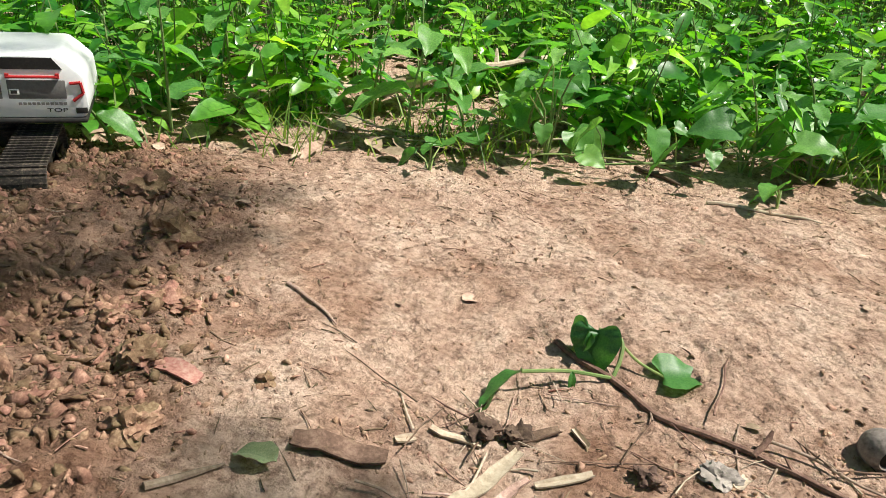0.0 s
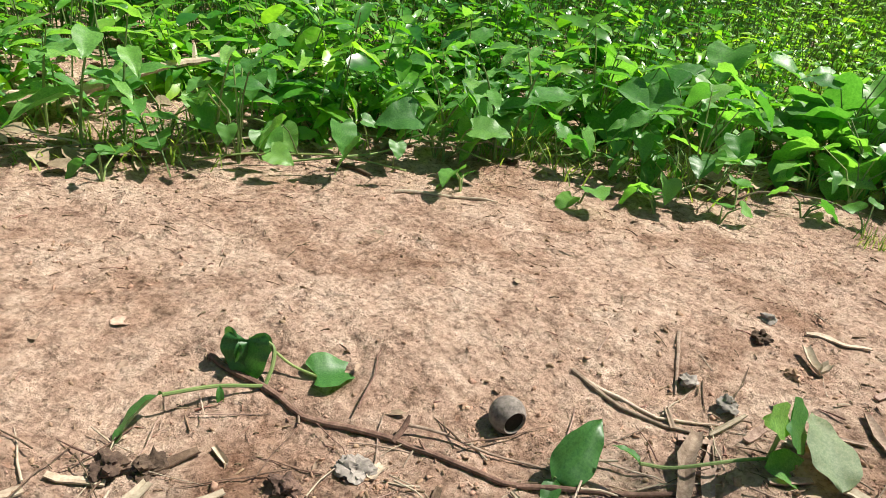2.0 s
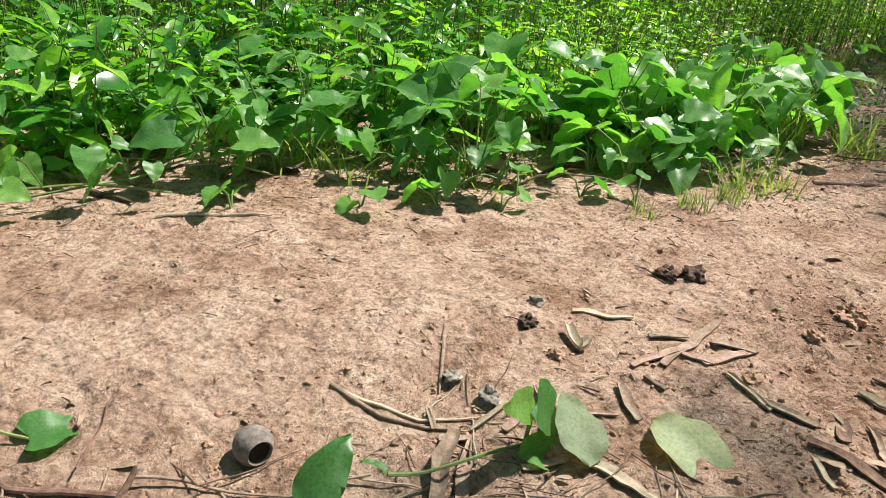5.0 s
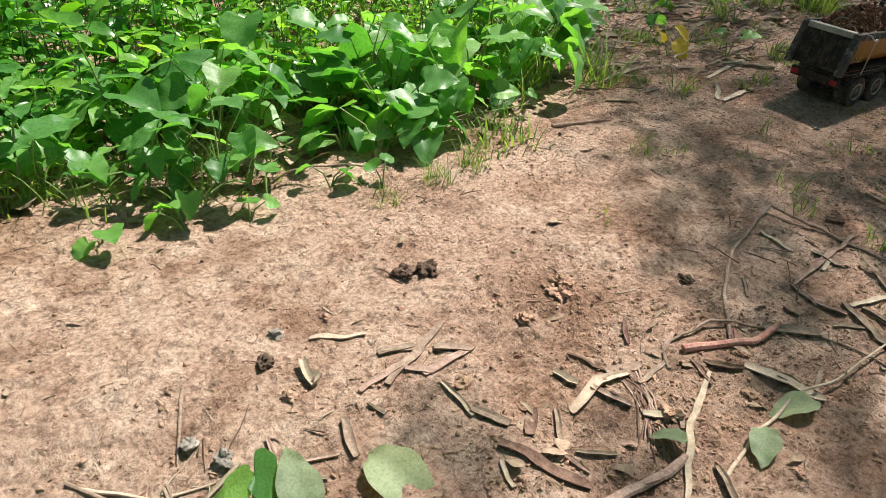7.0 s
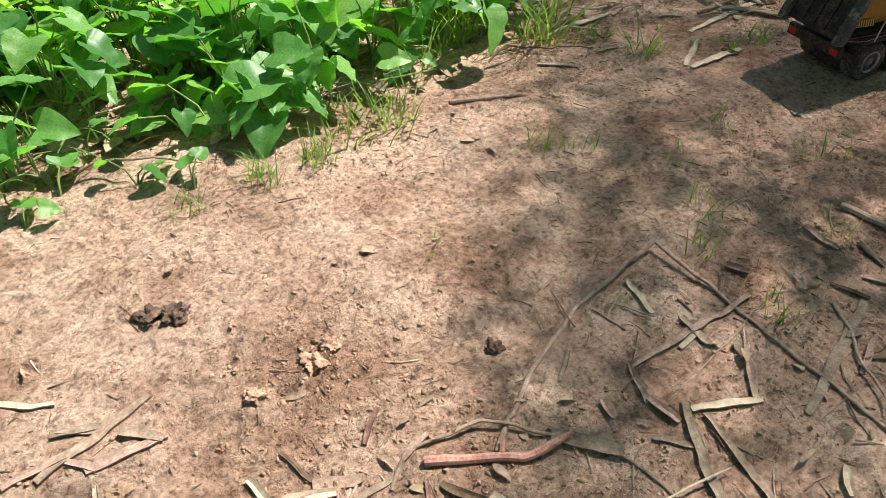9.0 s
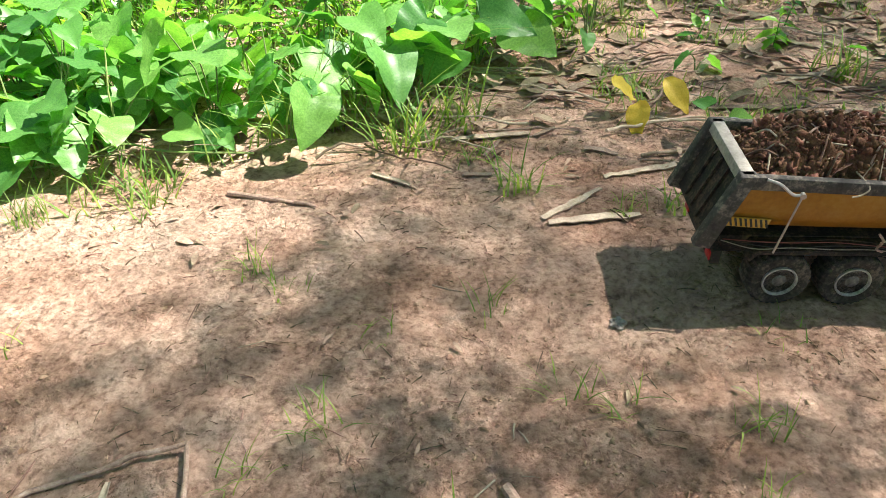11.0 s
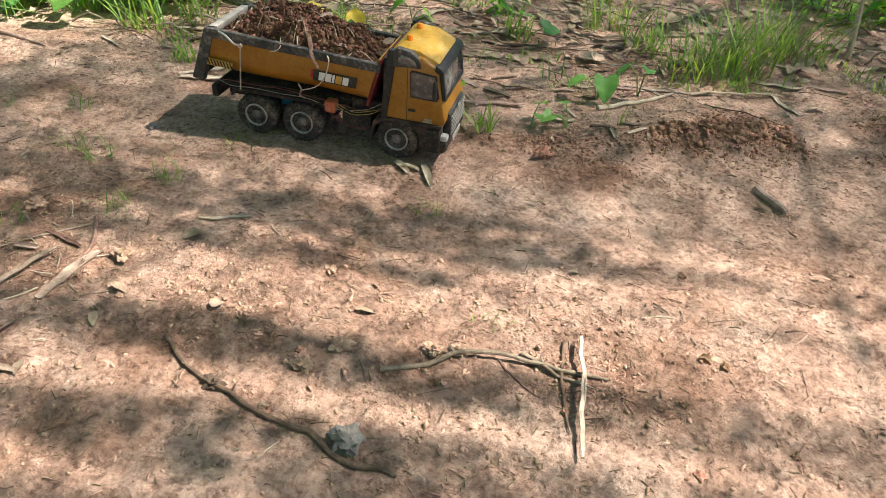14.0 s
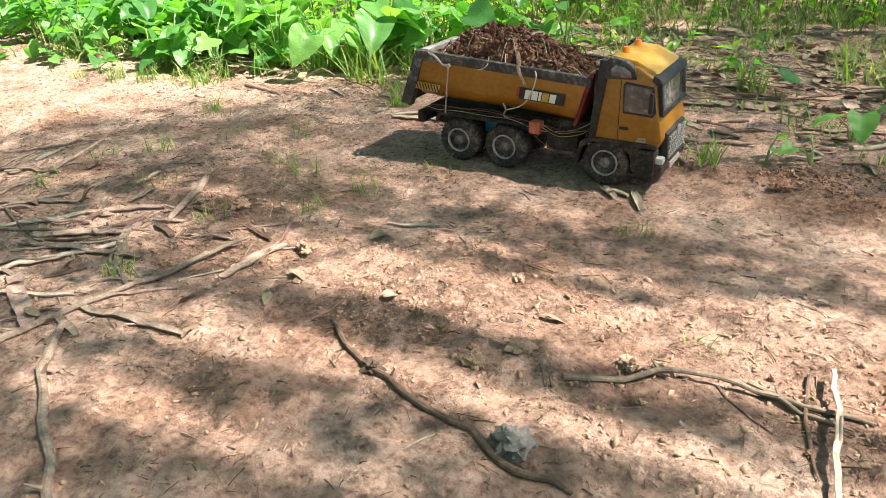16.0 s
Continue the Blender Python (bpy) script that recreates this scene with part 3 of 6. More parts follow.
def husk(x, y, r):
    """A round dry husk, hollow, its mouth to one side."""
    t = thing("seed_husk", "round grey dried seed husk, hollow and open", "husk", pose(x, y, height(x, y) + r * 0.75, 0, 12, 200))
    prof = [(r * 0.05, -r)] + [(r * math.cos(a), r * math.sin(a)) for a in np.linspace(-1.3, 0.85, 9)]
    inner = [(q * 0.86, y0 * 0.86) for q, y0 in prof[::-1]]
    part("shell", Shape().lathe(prof + inner, 24), HUSK, t)
    part("hollow", Shape().lathe([(q * 0.84, y0 * 0.84) for q, y0 in prof], 24), BLACK, t, "black inside of the husk")


husk(0.217, -0.262, 0.021)


# ---- sticks, bark and dry strips ----
def path_points(pts, rng, wob, lift=0.0, step=0.02):
    out = []
    for a, b in zip(pts[:-1], pts[1:]):
        n = max(2, int(math.dist(a[:2], b[:2]) / step))
        for i in range(n):
            t = i / n
            out.append((a[0] + (b[0] - a[0]) * t, a[1] + (b[1] - a[1]) * t, (a[2] if len(a) > 2 else 0) * (1 - t) + (b[2] if len(b) > 2 else 0) * t))
    out.append((*pts[-1][:2], pts[-1][2] if len(pts[-1]) > 2 else 0))
    ox = rng.random() * 50
    return [on(x + wob * noise.noise(Vector((i * 0.35 + ox, 0, 0))), y + wob * noise.noise(Vector((i * 0.35, ox, 0))), z + lift) for i, (x, y, z) in enumerate(out)]


def stick(pts, rr, mat=None, label="thin dry twig lying on the soil", name="twig", seed=1, taper=0.5, wob=0.006, flat=0.9, knots=True):
    rng, r = random.Random(seed), rr * 0.68
    p = path_points(pts, rng, wob, r * 0.75)
    n = len(p)
    rad = [r * (1 - (1 - taper) * i / n) * (1 + 0.16 * noise.noise(Vector((i * 0.5, seed, 0)))) for i in range(n)]
    rad[-1] *= 0.5
    sh = Shape().tube(p, rad, 8, flat)
    if knots and n > 8:
        for k in range(1 + n // 14):
            i = rng.randrange(2, n - 2)
            d = Vector((rng.uniform(-1, 1), rng.uniform(-1, 1), 0.5)).normalized()
            sh.tube([p[i], p[i] + d * r * 2.2, p[i] + d * r * 3.6], [r * 0.6, r * 0.4, r * 0.2], 5)
    return solid(name, sh, mat or WOOD, label, "stick", group="sticks on the soil")


def strip(pts, width, mat=None, label="flat strip of dry bark on the soil", name="bark_strip", seed=1, curl=0.3, thick=0.0022):
    """A split, slightly curled strip with ragged ends."""
    rng, w = random.Random(seed), width * 0.72
    p = path_points(pts, rng, 0.004, 0.004, 0.012)
    n, sh, cols = len(p), Shape(), 5
    v = []
    for i, q in enumerate(p):
        d = (p[min(i + 1, n - 1)] - p[max(i - 1, 0)])
        s = Vector((d.y, -d.x, 0)).normalized()
        ww = w * (0.35 + 0.65 * math.sin(math.pi * min(1, max(0.12, (i + 0.6) / n)) * 0.98) ** 0.5) * (1 + 0.2 * noise.noise(Vector((i * 0.6, seed * 3, 0))))
        for c in range(cols):
            u = c / (cols - 1) - 0.5
            v.append(q + s * (u * ww) + Vector((0, 0, 4 * u * u * curl * ww * 0.5 + 0.003 * noise.noise(Vector((i * 0.3, c, seed))))))
    lo = [q - Vector((0, 0, thick)) for q in v]
    f, k = [], len(v)
    for i in range(n - 1):
        for c in range(cols - 1):
            a, b = i * cols + c, (i + 1) * cols + c
            f += [(a, a + 1, b + 1, b), (k + a, k + b, k + b + 1, k + a + 1)]
        for c in (0, cols - 1):
            a, b = i * cols + c, (i + 1) * cols + c
            f.append((a, b, k + b, k + a))
    for i in (0, n - 1):
        for c in range(cols - 1):
            a = i * cols + c
            f.append((a, a + 1, k + a + 1, k + a))
    return solid(name, sh.add(v + lo, f), mat or WOOD, label, "bark", group="bark strips on the soil")


def build_sticks():
    g = "long thin grey stalk, snapped into a sharp bend"
    stick([(1.255, -0.45), (1.358, -0.36), (1.484, -0.283), (1.659, -0.24, 0.012), (1.687, -0.387), (1.703, -0.526), (1.721, -0.66), (1.74, -0.8)], 0.0055, WOOD, g, "bent_stalk", 3, 0.7, 0.003)
    stick([(1.113, -0.442), (1.153, -0.401), (1.254, -0.407, 0.01), (1.345, -0.466), (1.403, -0.53), (1.425, -0.6), (1.45, -0.7)], 0.0045, WOOD, "curved dry grey vine stem on the soil", "dry_vine", 4)
    stick([(1.165, -0.425), (1.23, -0.451), (1.281, -0.476), (1.353, -0.474, 0.01)], 0.010, REDROOT, "thick reddish peeled root piece on the soil", "root_piece", 5, 0.8)
    strip([(1.52, -0.491), (1.49, -0.554), (1.456, -0.66)], 0.018, WOOD, seed=6)
    strip([(1.518, -0.505), (1.608, -0.539)], 0.016, PALE, "short flat strip of pale dry stalk", seed=7)
    strip([(1.529, -0.52), (1.525, -0.606), (1.517, -0.68)], 0.014, WOOD, seed=8)
    strip([(1.607, -0.374), (1.607, -0.435)], 0.018, WOOD, seed=9)
    strip([(1.57, -0.42), (1.61, -0.41)], 0.012, PALE, "short flat strip of pale dry stalk", seed=10)
    for a, b, w, s in (((0.729, -0.25), (0.875, -0.18), 0.02, 11), ((0.751, -0.189), (0.81, -0.198), 0.018, 12), ((0.785, -0.262), (0.885, -0.248), 0.018, 13), ((1.03, -0.393), (1.09, -0.409), 0.024, 14), ((0.69, -0.24), (0.79, -0.225), 0.016, 15), ((0.83, -0.22), (0.88, -0.25), 0.02, 16)):
        strip([a, b], w, WOOD, "flat curled strip of dry brown bark", seed=s)
    stick([(2.699, 0.335, 0.01), (2.768, 0.233), (2.847, 0.157)], 0.0105, WOOD, "stout grey stick lying beside the track", "stick", 17, 0.8)
    stick([(2.63, 0.40, 0.02), (2.70, 0.335, 0.01)], 0.008, WOOD, "stout grey stick lying beside the track", "stick", 18, 0.8)
    stick([(2.024, -0.29), (2.074, -0.415), (2.10, -0.46)], 0.0105, WOOD, "weathered grey stick lying on the soil", "stick", 19, 0.85)
    strip([(2.463, -0.318), (2.54, -0.279)], 0.010, PALE, "short flat strip of pale dry stalk", seed=20)
    for a, b, w, s in (((2.733, -0.018), (2.765, -0.045), 0.02, 21), ((2.745, -0.03), (2.785, -0.03), 0.014, 22), ((2.789, -0.005), (2.819, -0.077), 0.02, 23)):
        strip([a, b], w, PALE, "crumpled pale chip of dry leaf", "dry_leaf_chip", s, 0.8)
    stick([(2.862, -0.574), (2.926, -0.538), (2.956, -0.513, 0.006), (3.018, -0.497, 0.01), (3.084, -0.499), (3.178, -0.505)], 0.006, WOOD, "crooked dry branch with a side shoot on the soil", "branch", 24, 0.7)
    stick([(3.052, -0.477), (3.107, -0.512), (3.157, -0.531)], 0.006, WOOD, "crooked dry twig on the soil", "twig", 25)
    stick([(3.02, -0.5), (3.06, -0.545), (3.085, -0.56)], 0.003, DARKWOOD, "thin dark twig on the soil", "twig", 26)
    strip([(3.133, -0.435, 0.012), (3.142, -0.539, 0.012), (3.147, -0.66, 0.01)], 0.009, PALE, "straight pale split cane lying on the soil", "split_cane", 27, 0.15)
    stick([(3.11, -0.44), (3.113, -0.527), (3.13, -0.62)], 0.0045, DARKWOOD, "thin dark twig on the soil", "twig", 28)
    stick([(2.56, -0.60), (2.61, -0.637), (2.706, -0.687), (2.779, -0.714), (2.849, -0.725), (2.94, -0.745)], 0.0055, DARKWOOD, "dark crooked root half sunk in the soil", "root", 29, 1.1, 0.02)
    stick([(2.234, -0.76), (2.30, -0.84), (2.372, -0.886), (2.52, -0.985)], 0.0085, WOOD, "long grey stick lying on the soil", "stick", 30, 0.9)
    stick([(2.19, -0.86), (2.221, -0.673), (2.286, -0.463, 0.008)], 0.0085, WOOD, "long straight grey stick lying on the soil", "stick", 31, 0.6)
    strip([(2.334, -0.574), (2.352, -0.443)], 0.022, WOOD, "short broad strip of grey bark", seed=32)
    stick([(2.219, -0.647), (2.128, -0.602), (2.076, -0.538)], 0.006, WOOD, seed=33)
    stick([(1.80, -0.64), (2.098, -0.492)], 0.006, WOOD, seed=34)
    stick([(1.78, -0.55), (1.95, -0.61), (2.06, -0.56)], 0.005, DARKWOOD, seed=35)
    strip([(2.03, -0.70), (2.20, -0.79)], 0.034, WOOD, "broad flat piece of dry palm bark", seed=36)
    strip([(1.93, -0.60), (2.07, -0.52)], 0.026, WOOD, "broad flat strip of grey bark", seed=37)
    strip([(2.05, -0.5), (2.168, -0.63)], 0.02, WOOD, seed=38)
    stick([(2.293, -0.36), (2.32, -0.41), (2.345, -0.49)], 0.006, DARKWOOD, seed=39)
    stick([(-0.115, -0.165), (-0.05, -0.214), (-0.004, -0.255), (0.089, -0.29), (0.195, -0.349), (0.29, -0.362), (0.379, -0.368), (0.47, -0.41)], 0.0062, DARKWOOD, "long crooked dark root lying on the soil", "root", 40, 0.6)
    stick([(0.089, -0.292), (0.100, -0.283, 0.008), (0.106, -0.275, 0.02)], 0.0055, DARKWOOD, "short dark stub of a root", "root_stub", 41, 0.8)
    stick([(0.10, -0.275, 0.01), (0.17, -0.30, 0.004), (0.27, -0.335)], 0.003, WOOD, "thin dry twig beside a root", seed=141)
    strip([(0.428, -0.291, 0.012), (0.40, -0.33, 0.008), (0.37, -0.389)], 0.026, WOOD, "curved grey strip of bark on the soil", seed=142, curl=0.7)
    strip([(-0.22, -0.48), (-0.169, -0.39), (-0.141, -0.347)], 0.022, PALE, "pale frayed strip of dry bark", seed=42)
    strip([(-0.19, -0.46), (-0.13, -0.38)], 0.012, WOOD, seed=43)
    stick([(-0.445, -0.159), (-0.394, -0.205), (-0.363, -0.227)], 0.0045, WOOD, seed=44)
    stick([(0.129, 0.306), (0.214, 0.306), (0.311, 0.289)], 0.006, PALE, "pale dry stalk lying at the track's edge", "stalk", 45)
    strip([(-0.345, -0.42), (-0.26, -0.408)], 0.035, DARKWOOD, "dark slab of bark sunk in the soil", seed=46)
    strip([(-0.50, -0.365), (-0.455, -0.37)], 0.032, REDROOT, "fallen reddish dry leaf on the soil", "dry_leaf", 47, 0.2)
    stick([(-0.434, -0.507), (-0.389, -0.459)], 0.006, WOOD, seed=48)
    stick([(0.312, -0.182), (0.363, -0.24), (0.446, -0.285)], 0.005, WOOD, seed=49)
    stick([(0.33, -0.2), (0.40, -0.25), (0.47, -0.27)], 0.004, PALE, seed=50)
    stick([(0.482, -0.116), (0.437, -0.216)], 0.0045, WOOD, seed=51)
    strip([(0.413, -0.285), (0.446, -0.30), (0.383, -0.41)], 0.02, WOOD, seed=52)
    strip([(0.8, -0.357), (0.825, -0.41)], 0.022, WOOD, seed=53)
    strip([(0.878, -0.396), (0.837, -0.438)], 0.024, DARKWOOD, "charred dark splinter of wood", "splinter", 54)
    strip([(0.794, -0.425), (0.817, -0.475), (0.85, -0.54)], 0.024, DARKWOOD, "long dark strip of bark on the soil", seed=55)
    strip([(0.757, -0.186), (0.808, -0.207)], 0.016, WOOD, seed=56)
    strip([(0.644, -0.15, 0.008), (0.637, -0.199), (0.655, -0.19, 0.01)], 0.02, PALE, "curled pale dry leaf on the soil", "dry_leaf", 57, 0.9)
    strip([(0.679, -0.103), (0.757, -0.138)], 0.012, PALE, seed=58)
    strip([(0.765, -0.239), (0.798, -0.262), (0.864, -0.251)], 0.014, WOOD, seed=59)
    stick([(1.569, 0.322), (1.733, 0.281)], 0.008, WOOD, "dry stalk lying at the track's edge", "stalk", 60)
    stick([(1.02, -0.62), (1.10, -0.60), (1.21, -0.585, 0.01), (1.33, -0.60, 0.015), (1.50, -0.60, 0.01)], 0.0042, PALE, "long pale creeping vine on the soil", "dry_vine", 80)
    strip([(1.22, -0.50), (1.265, -0.61)], 0.026, PALE, "broad pale strip of split stalk", seed=81)
    strip([(1.33, -0.46), (1.40, -0.52)], 0.03, WOOD, "broad piece of grey bark", seed=82)
    for k in range(16):
        r = random.Random(600 + k)
        stick([(1.06 + r.uniform(-.03, .03), -0.40 + r.uniform(-.02, .02)), (1.03 + r.uniform(-.02, .02), -0.47), (0.985 + r.uniform(-.04, .03), -0.54 + r.uniform(-.03, .03))], 0.003, DARKWOOD if k % 2 else WOOD, "fibrous dry root strand on the soil", "root_strand", 610 + k)
    strip([(0.928, -0.426), (1.0, -0.403), (1.054, -0.415)], 0.024, PALE, "curved pale husk of bark", seed=62, curl=0.8)
    stick([(0.83, -0.57), (0.997, -0.572)], 0.011, WOOD, "thick weathered stick on the soil", "stick", 63, 0.9)
    strip([(0.94, -0.62), (1.05, -0.534), (1.161, -0.482)], 0.014, PALE, "long pale strip of split stalk", seed=64)
    strip([(2.131, 0.223), (2.288, 0.239)], 0.024, PALE, "broad pale dry blade on the soil", "dry_leaf", 65)
    strip([(2.12, 0.235), (2.20, 0.30)], 0.02, PALE, "broad pale dry blade on the soil", "dry_leaf", 66)
    strip([(2.14, 0.25), (2.235, 0.325)], 0.016, PALE, "narrow pale dry blade on the soil", "dry_leaf", 67)
    strip([(2.25, 0.37), (2.40, 0.40), (2.52, 0.43), (2.556, 0.485)], 0.022, PALE, "long pale split stalk beside the track", "split_stalk", 68)
    strip([(2.52, 0.43), (2.555, 0.40)], 0.016, PALE, "short pale split stalk beside the track", "split_stalk", 69)
    stick([(2.65, 0.25), (2.78, 0.29), (2.95, 0.33)], 0.010, WOOD, "stout dry stick at the track's edge", "stick", 70)
    stick([(3.122, 0.366), (3.218, 0.445), (3.308, 0.54)], 0.010, PALE, "pale dry stalk among low grass", "stalk", 71)
    stick([(3.45, 0.10), (3.50, 0.03)], 0.013, WOOD, "short stub of wood on the soil", "stub", 72, 0.9)
    stick([(3.832, 1.0), (3.80, 1.0, 0.22)], 0.016, PALE, "upright dry stake among the weeds", "stake", 73)
    stick([(4.02, 1.35, 0.25), (4.0, 1.05)], 0.025, WOOD, "leaning grey log among the weeds", "log", 74)
    stick([(-0.52, 0.62, 0.03), (-0.34, 0.78, 0.07), (-0.14, 0.95, 0.09)], 0.019, PALE, "pale bare branch lying under the weeds", "branch", 75)
    stick([(-0.80, 0.46, 0.02), (-0.55, 0.60, 0.05)], 0.016, PALE, "pale bare branch lying under the weeds", "branch", 76)
    stick([(0.02, 0.45), (0.09, 0.37)], 0.009, DARKWOOD, "dark stick at the track's edge", "stick", 77)
    rng = random.Random(5)
    # small twigs strewn about
    for i in range(260):
        x, y = rng.uniform(-0.8, 3.6), rng.uniform(-0.75, 0.35)
        if y > -0.2 and rng.random() < 0.6 or (2.2 < x < 2.9 and -0.05 < y < 0.25):
            continue
        a, ln = rng.uniform(0, 6.28), rng.uniform(0.015, 0.06)
        stick([(x, y), (x + ln * math.cos(a), y + ln * math.sin(a))], rng.uniform(0.0009, 0.0022), rng.choice((WOOD, DARKWOOD, DARKWOOD, PALE)), "thin dry twig lying on the soil", "twig", 800 + i, wob=0.008, knots=False)
    for i in range(130):
        x, y = rng.uniform(-0.28, 0.62), rng.uniform(-0.52, -0.25)
        a, ln = rng.uniform(0, 6.28), rng.uniform(0.02, 0.11)
        stick([(x, y, rng.random() * 0.012), (x + ln * math.cos(a), y + ln * math.sin(a))], rng.uniform(0.0008, 0.0022), rng.choice((WOOD, DARKWOOD, PALE)), "thin dry twig lying on the soil", "twig", 1300 + i, wob=0.01, knots=False)
    for i in range(30):
        x, y = rng.uniform(-0.28, 0.5), rng.uniform(-0.52, -0.27)
        a, ln = rng.uniform(0, 6.28), rng.uniform(0.02, 0.06)
        strip([(x, y), (x + ln * math.cos(a), y + ln * math.sin(a))], rng.uniform(0.006, 0.016), rng.choice((WOOD, PALE, DARKWOOD)), "flat piece of dry bark on the soil", seed=1500 + i, curl=rng.uniform(0.1, 0.7))
    for i in range(70):
        x, y = rng.uniform(1.3, 2.4), rng.uniform(-0.85, -0.28)
        a, ln = rng.uniform(0, 6.28), rng.uniform(0.02, 0.09)
        stick([(x, y, rng.random() * 0.006), (x + ln * math.cos(a), y + ln * math.sin(a))], rng.uniform(0.001, 0.0028), rng.choice((WOOD, DARKWOOD, PALE)), "thin dry twig lying on the soil", "twig", 1700 + i, wob=0.01, knots=False)
    for i in range(22):
        x, y = rng.uniform(1.65, 2.3), rng.uniform(-0.85, -0.35)
        a, ln = rng.uniform(-0.9, 1.2) + rng.choice((0, math.pi)), rng.uniform(0.1, 0.28)
        if i % 2:
            stick([(x, y), (x + ln * math.cos(a), y + ln * math.sin(a), rng.random() * 0.01)], rng.uniform(0.002, 0.005), rng.choice((WOOD, WOOD, PALE)), "dry grey stick lying on the soil", "stick", 1900 + i, wob=0.012)
        else:
            strip([(x, y), (x + ln * math.cos(a), y + ln * math.sin(a))], rng.uniform(0.012, 0.024), rng.choice((WOOD, WOOD, PALE)), "long flat strip of grey split stalk", "split_stalk", 1900 + i, rng.uniform(0.1, 0.5))
    for i in range(80):
        x, y = rng.choice(((rng.uniform(0.35, 1.3), rng.uniform(-0.6, -0.25)), (rng.uniform(1.4, 2.35), rng.uniform(-0.75, -0.3)), (rng.uniform(1.9, 3.3), rng.uniform(0.25, 0.6))))
        a, ln = rng.uniform(0, 6.28), rng.uniform(0.03, 0.08)
        strip([(x, y), (x + ln * math.cos(a), y + ln * math.sin(a))], rng.uniform(0.008, 0.02), rng.choice((WOOD, WOOD, PALE, DARKWOOD)), "flat piece of dry bark on the soil", seed=1000 + i, curl=rng.uniform(0.1, 0.7))


build_sticks()


def build_litter():
    """Fallen dry leaves and bits under and before the plants."""
    rng = np.random.default_rng(11)
    temps = [leaf_template("lance", s) for s in range(3)] + [leaf_template("broad", s) for s in range(2)]
    pts = []
    while len(pts) < 5200:
        x, y = rng.uniform(-1.6, 4.6), rng.uniform(-0.85, 2.2)
        e = edge(x)
        w = 0.9 if y > e - 0.05 else (0.35 if x > 1.5 and y > e - 0.35 else 0.05)
        if y < -0.38 and 0.3 < x < 2.4:
            w = 0.22
        if rng.random() < w:
            pts.append((x, y, height(x, y) + rng.uniform(0.001, 0.010) + (0.01 if y > e else 0) * rng.random()))
    n = len(pts)
    s = rng.uniform(0.02, 0.075, n)
    at = np.array(pts)
    s[at[:, 1] < 0] *= 0.5
    s[(at[:, 1] > 0) & (at[:, 1] < np.array([edge(x) for x in at[:, 0]]))] *= 0.45
    size = np.stack([s * rng.uniform(0.5, 1.3, n), s, s], -1)
    v, f = strew(temps, np.array(pts), rotations(rng, n, 0.22), size, rng)
    cloud("leaf_litter", v, f, LITTER, "dry brown leaf litter and shreds under the weeds", "leaf litter")


build_litter()


def build_debris():
    """Shreds of twig and root trodden into the soil."""
    rng = np.random.default_rng(12)
    tri = np.array([(-1, 0.0, -0.3), (-1, 0.07, 0.05), (-1, -0.06, 0.06), (-0.1, 0.02, 0.0), (-0.1, 0.11, 0.1), (-0.1, -0.05, 0.12), (1, 0.05, -0.2), (1, 0.07, 0.0), (1, 0.02, 0.03)], float)
    tf = np.array([(a + i, a + (i + 1) % 3, a + 3 + (i + 1) % 3) for a in (0, 3) for i in range(3)] + [(a + i, a + 3 + (i + 1) % 3, a + 3 + i) for a in (0, 3) for i in range(3)])
    pts = []
    while len(pts) < 6500:
        x, y = rng.uniform(-1.0, 3.9), rng.uniform(-0.95, 0.75)
        w = 0.25 + 0.5 * (y < -0.2) + 0.4 * (x > 1.4) + 0.5 * (y > edge(x) - 0.2)
        if rng.random() < w * (0.25 + (noise.noise(Vector((x * 4, y * 4, 7))) > 0)):
            pts.append((x, y, height(x, y) + 0.0012))
    n = len(pts)
    ln = 0.003 + 0.012 * rng.random(n) ** 2.5
    th = rng.uniform(0.005, 0.011, n)
    v, f = strew([(tri, tf)], np.array(pts), rotations(rng, n, 0.12), np.stack([ln, th, th], -1), rng)
    cloud("twig_shreds", v, f, SHRED, "dark shreds of twig and root on the soil", "twig shreds")


build_debris()


# ---- plants ----
HEARTS = [leaf_mesh("heart", s, LEAF) for s in range(4)]
LANCES = [leaf_mesh("lance", s, LEAF) for s in range(3)]
BROADS = [leaf_mesh("broad", s, LEAF) for s in range(3)]
DARKS = [leaf_mesh("heart", s, LEAF_DARK) for s in range(2)]
DARK_BROAD = leaf_mesh("broad", 1, LEAF_DARK)
WILTED = [leaf_mesh("broad", s, LEAF_PALE) for s in range(3)]
YELLOWS = [leaf_mesh("broad", s, LEAF_YELLOW) for s in range(2)]


def leaf_at(parent, mesh, p, heading, pitch, roll, size):
    ob = new("leaf", mesh)
    ob.parent = parent
    ob.matrix_basis = Matrix.LocRotScale(p, Euler((radians(pitch), radians(roll), radians(heading))), (size, size, size))
    return ob


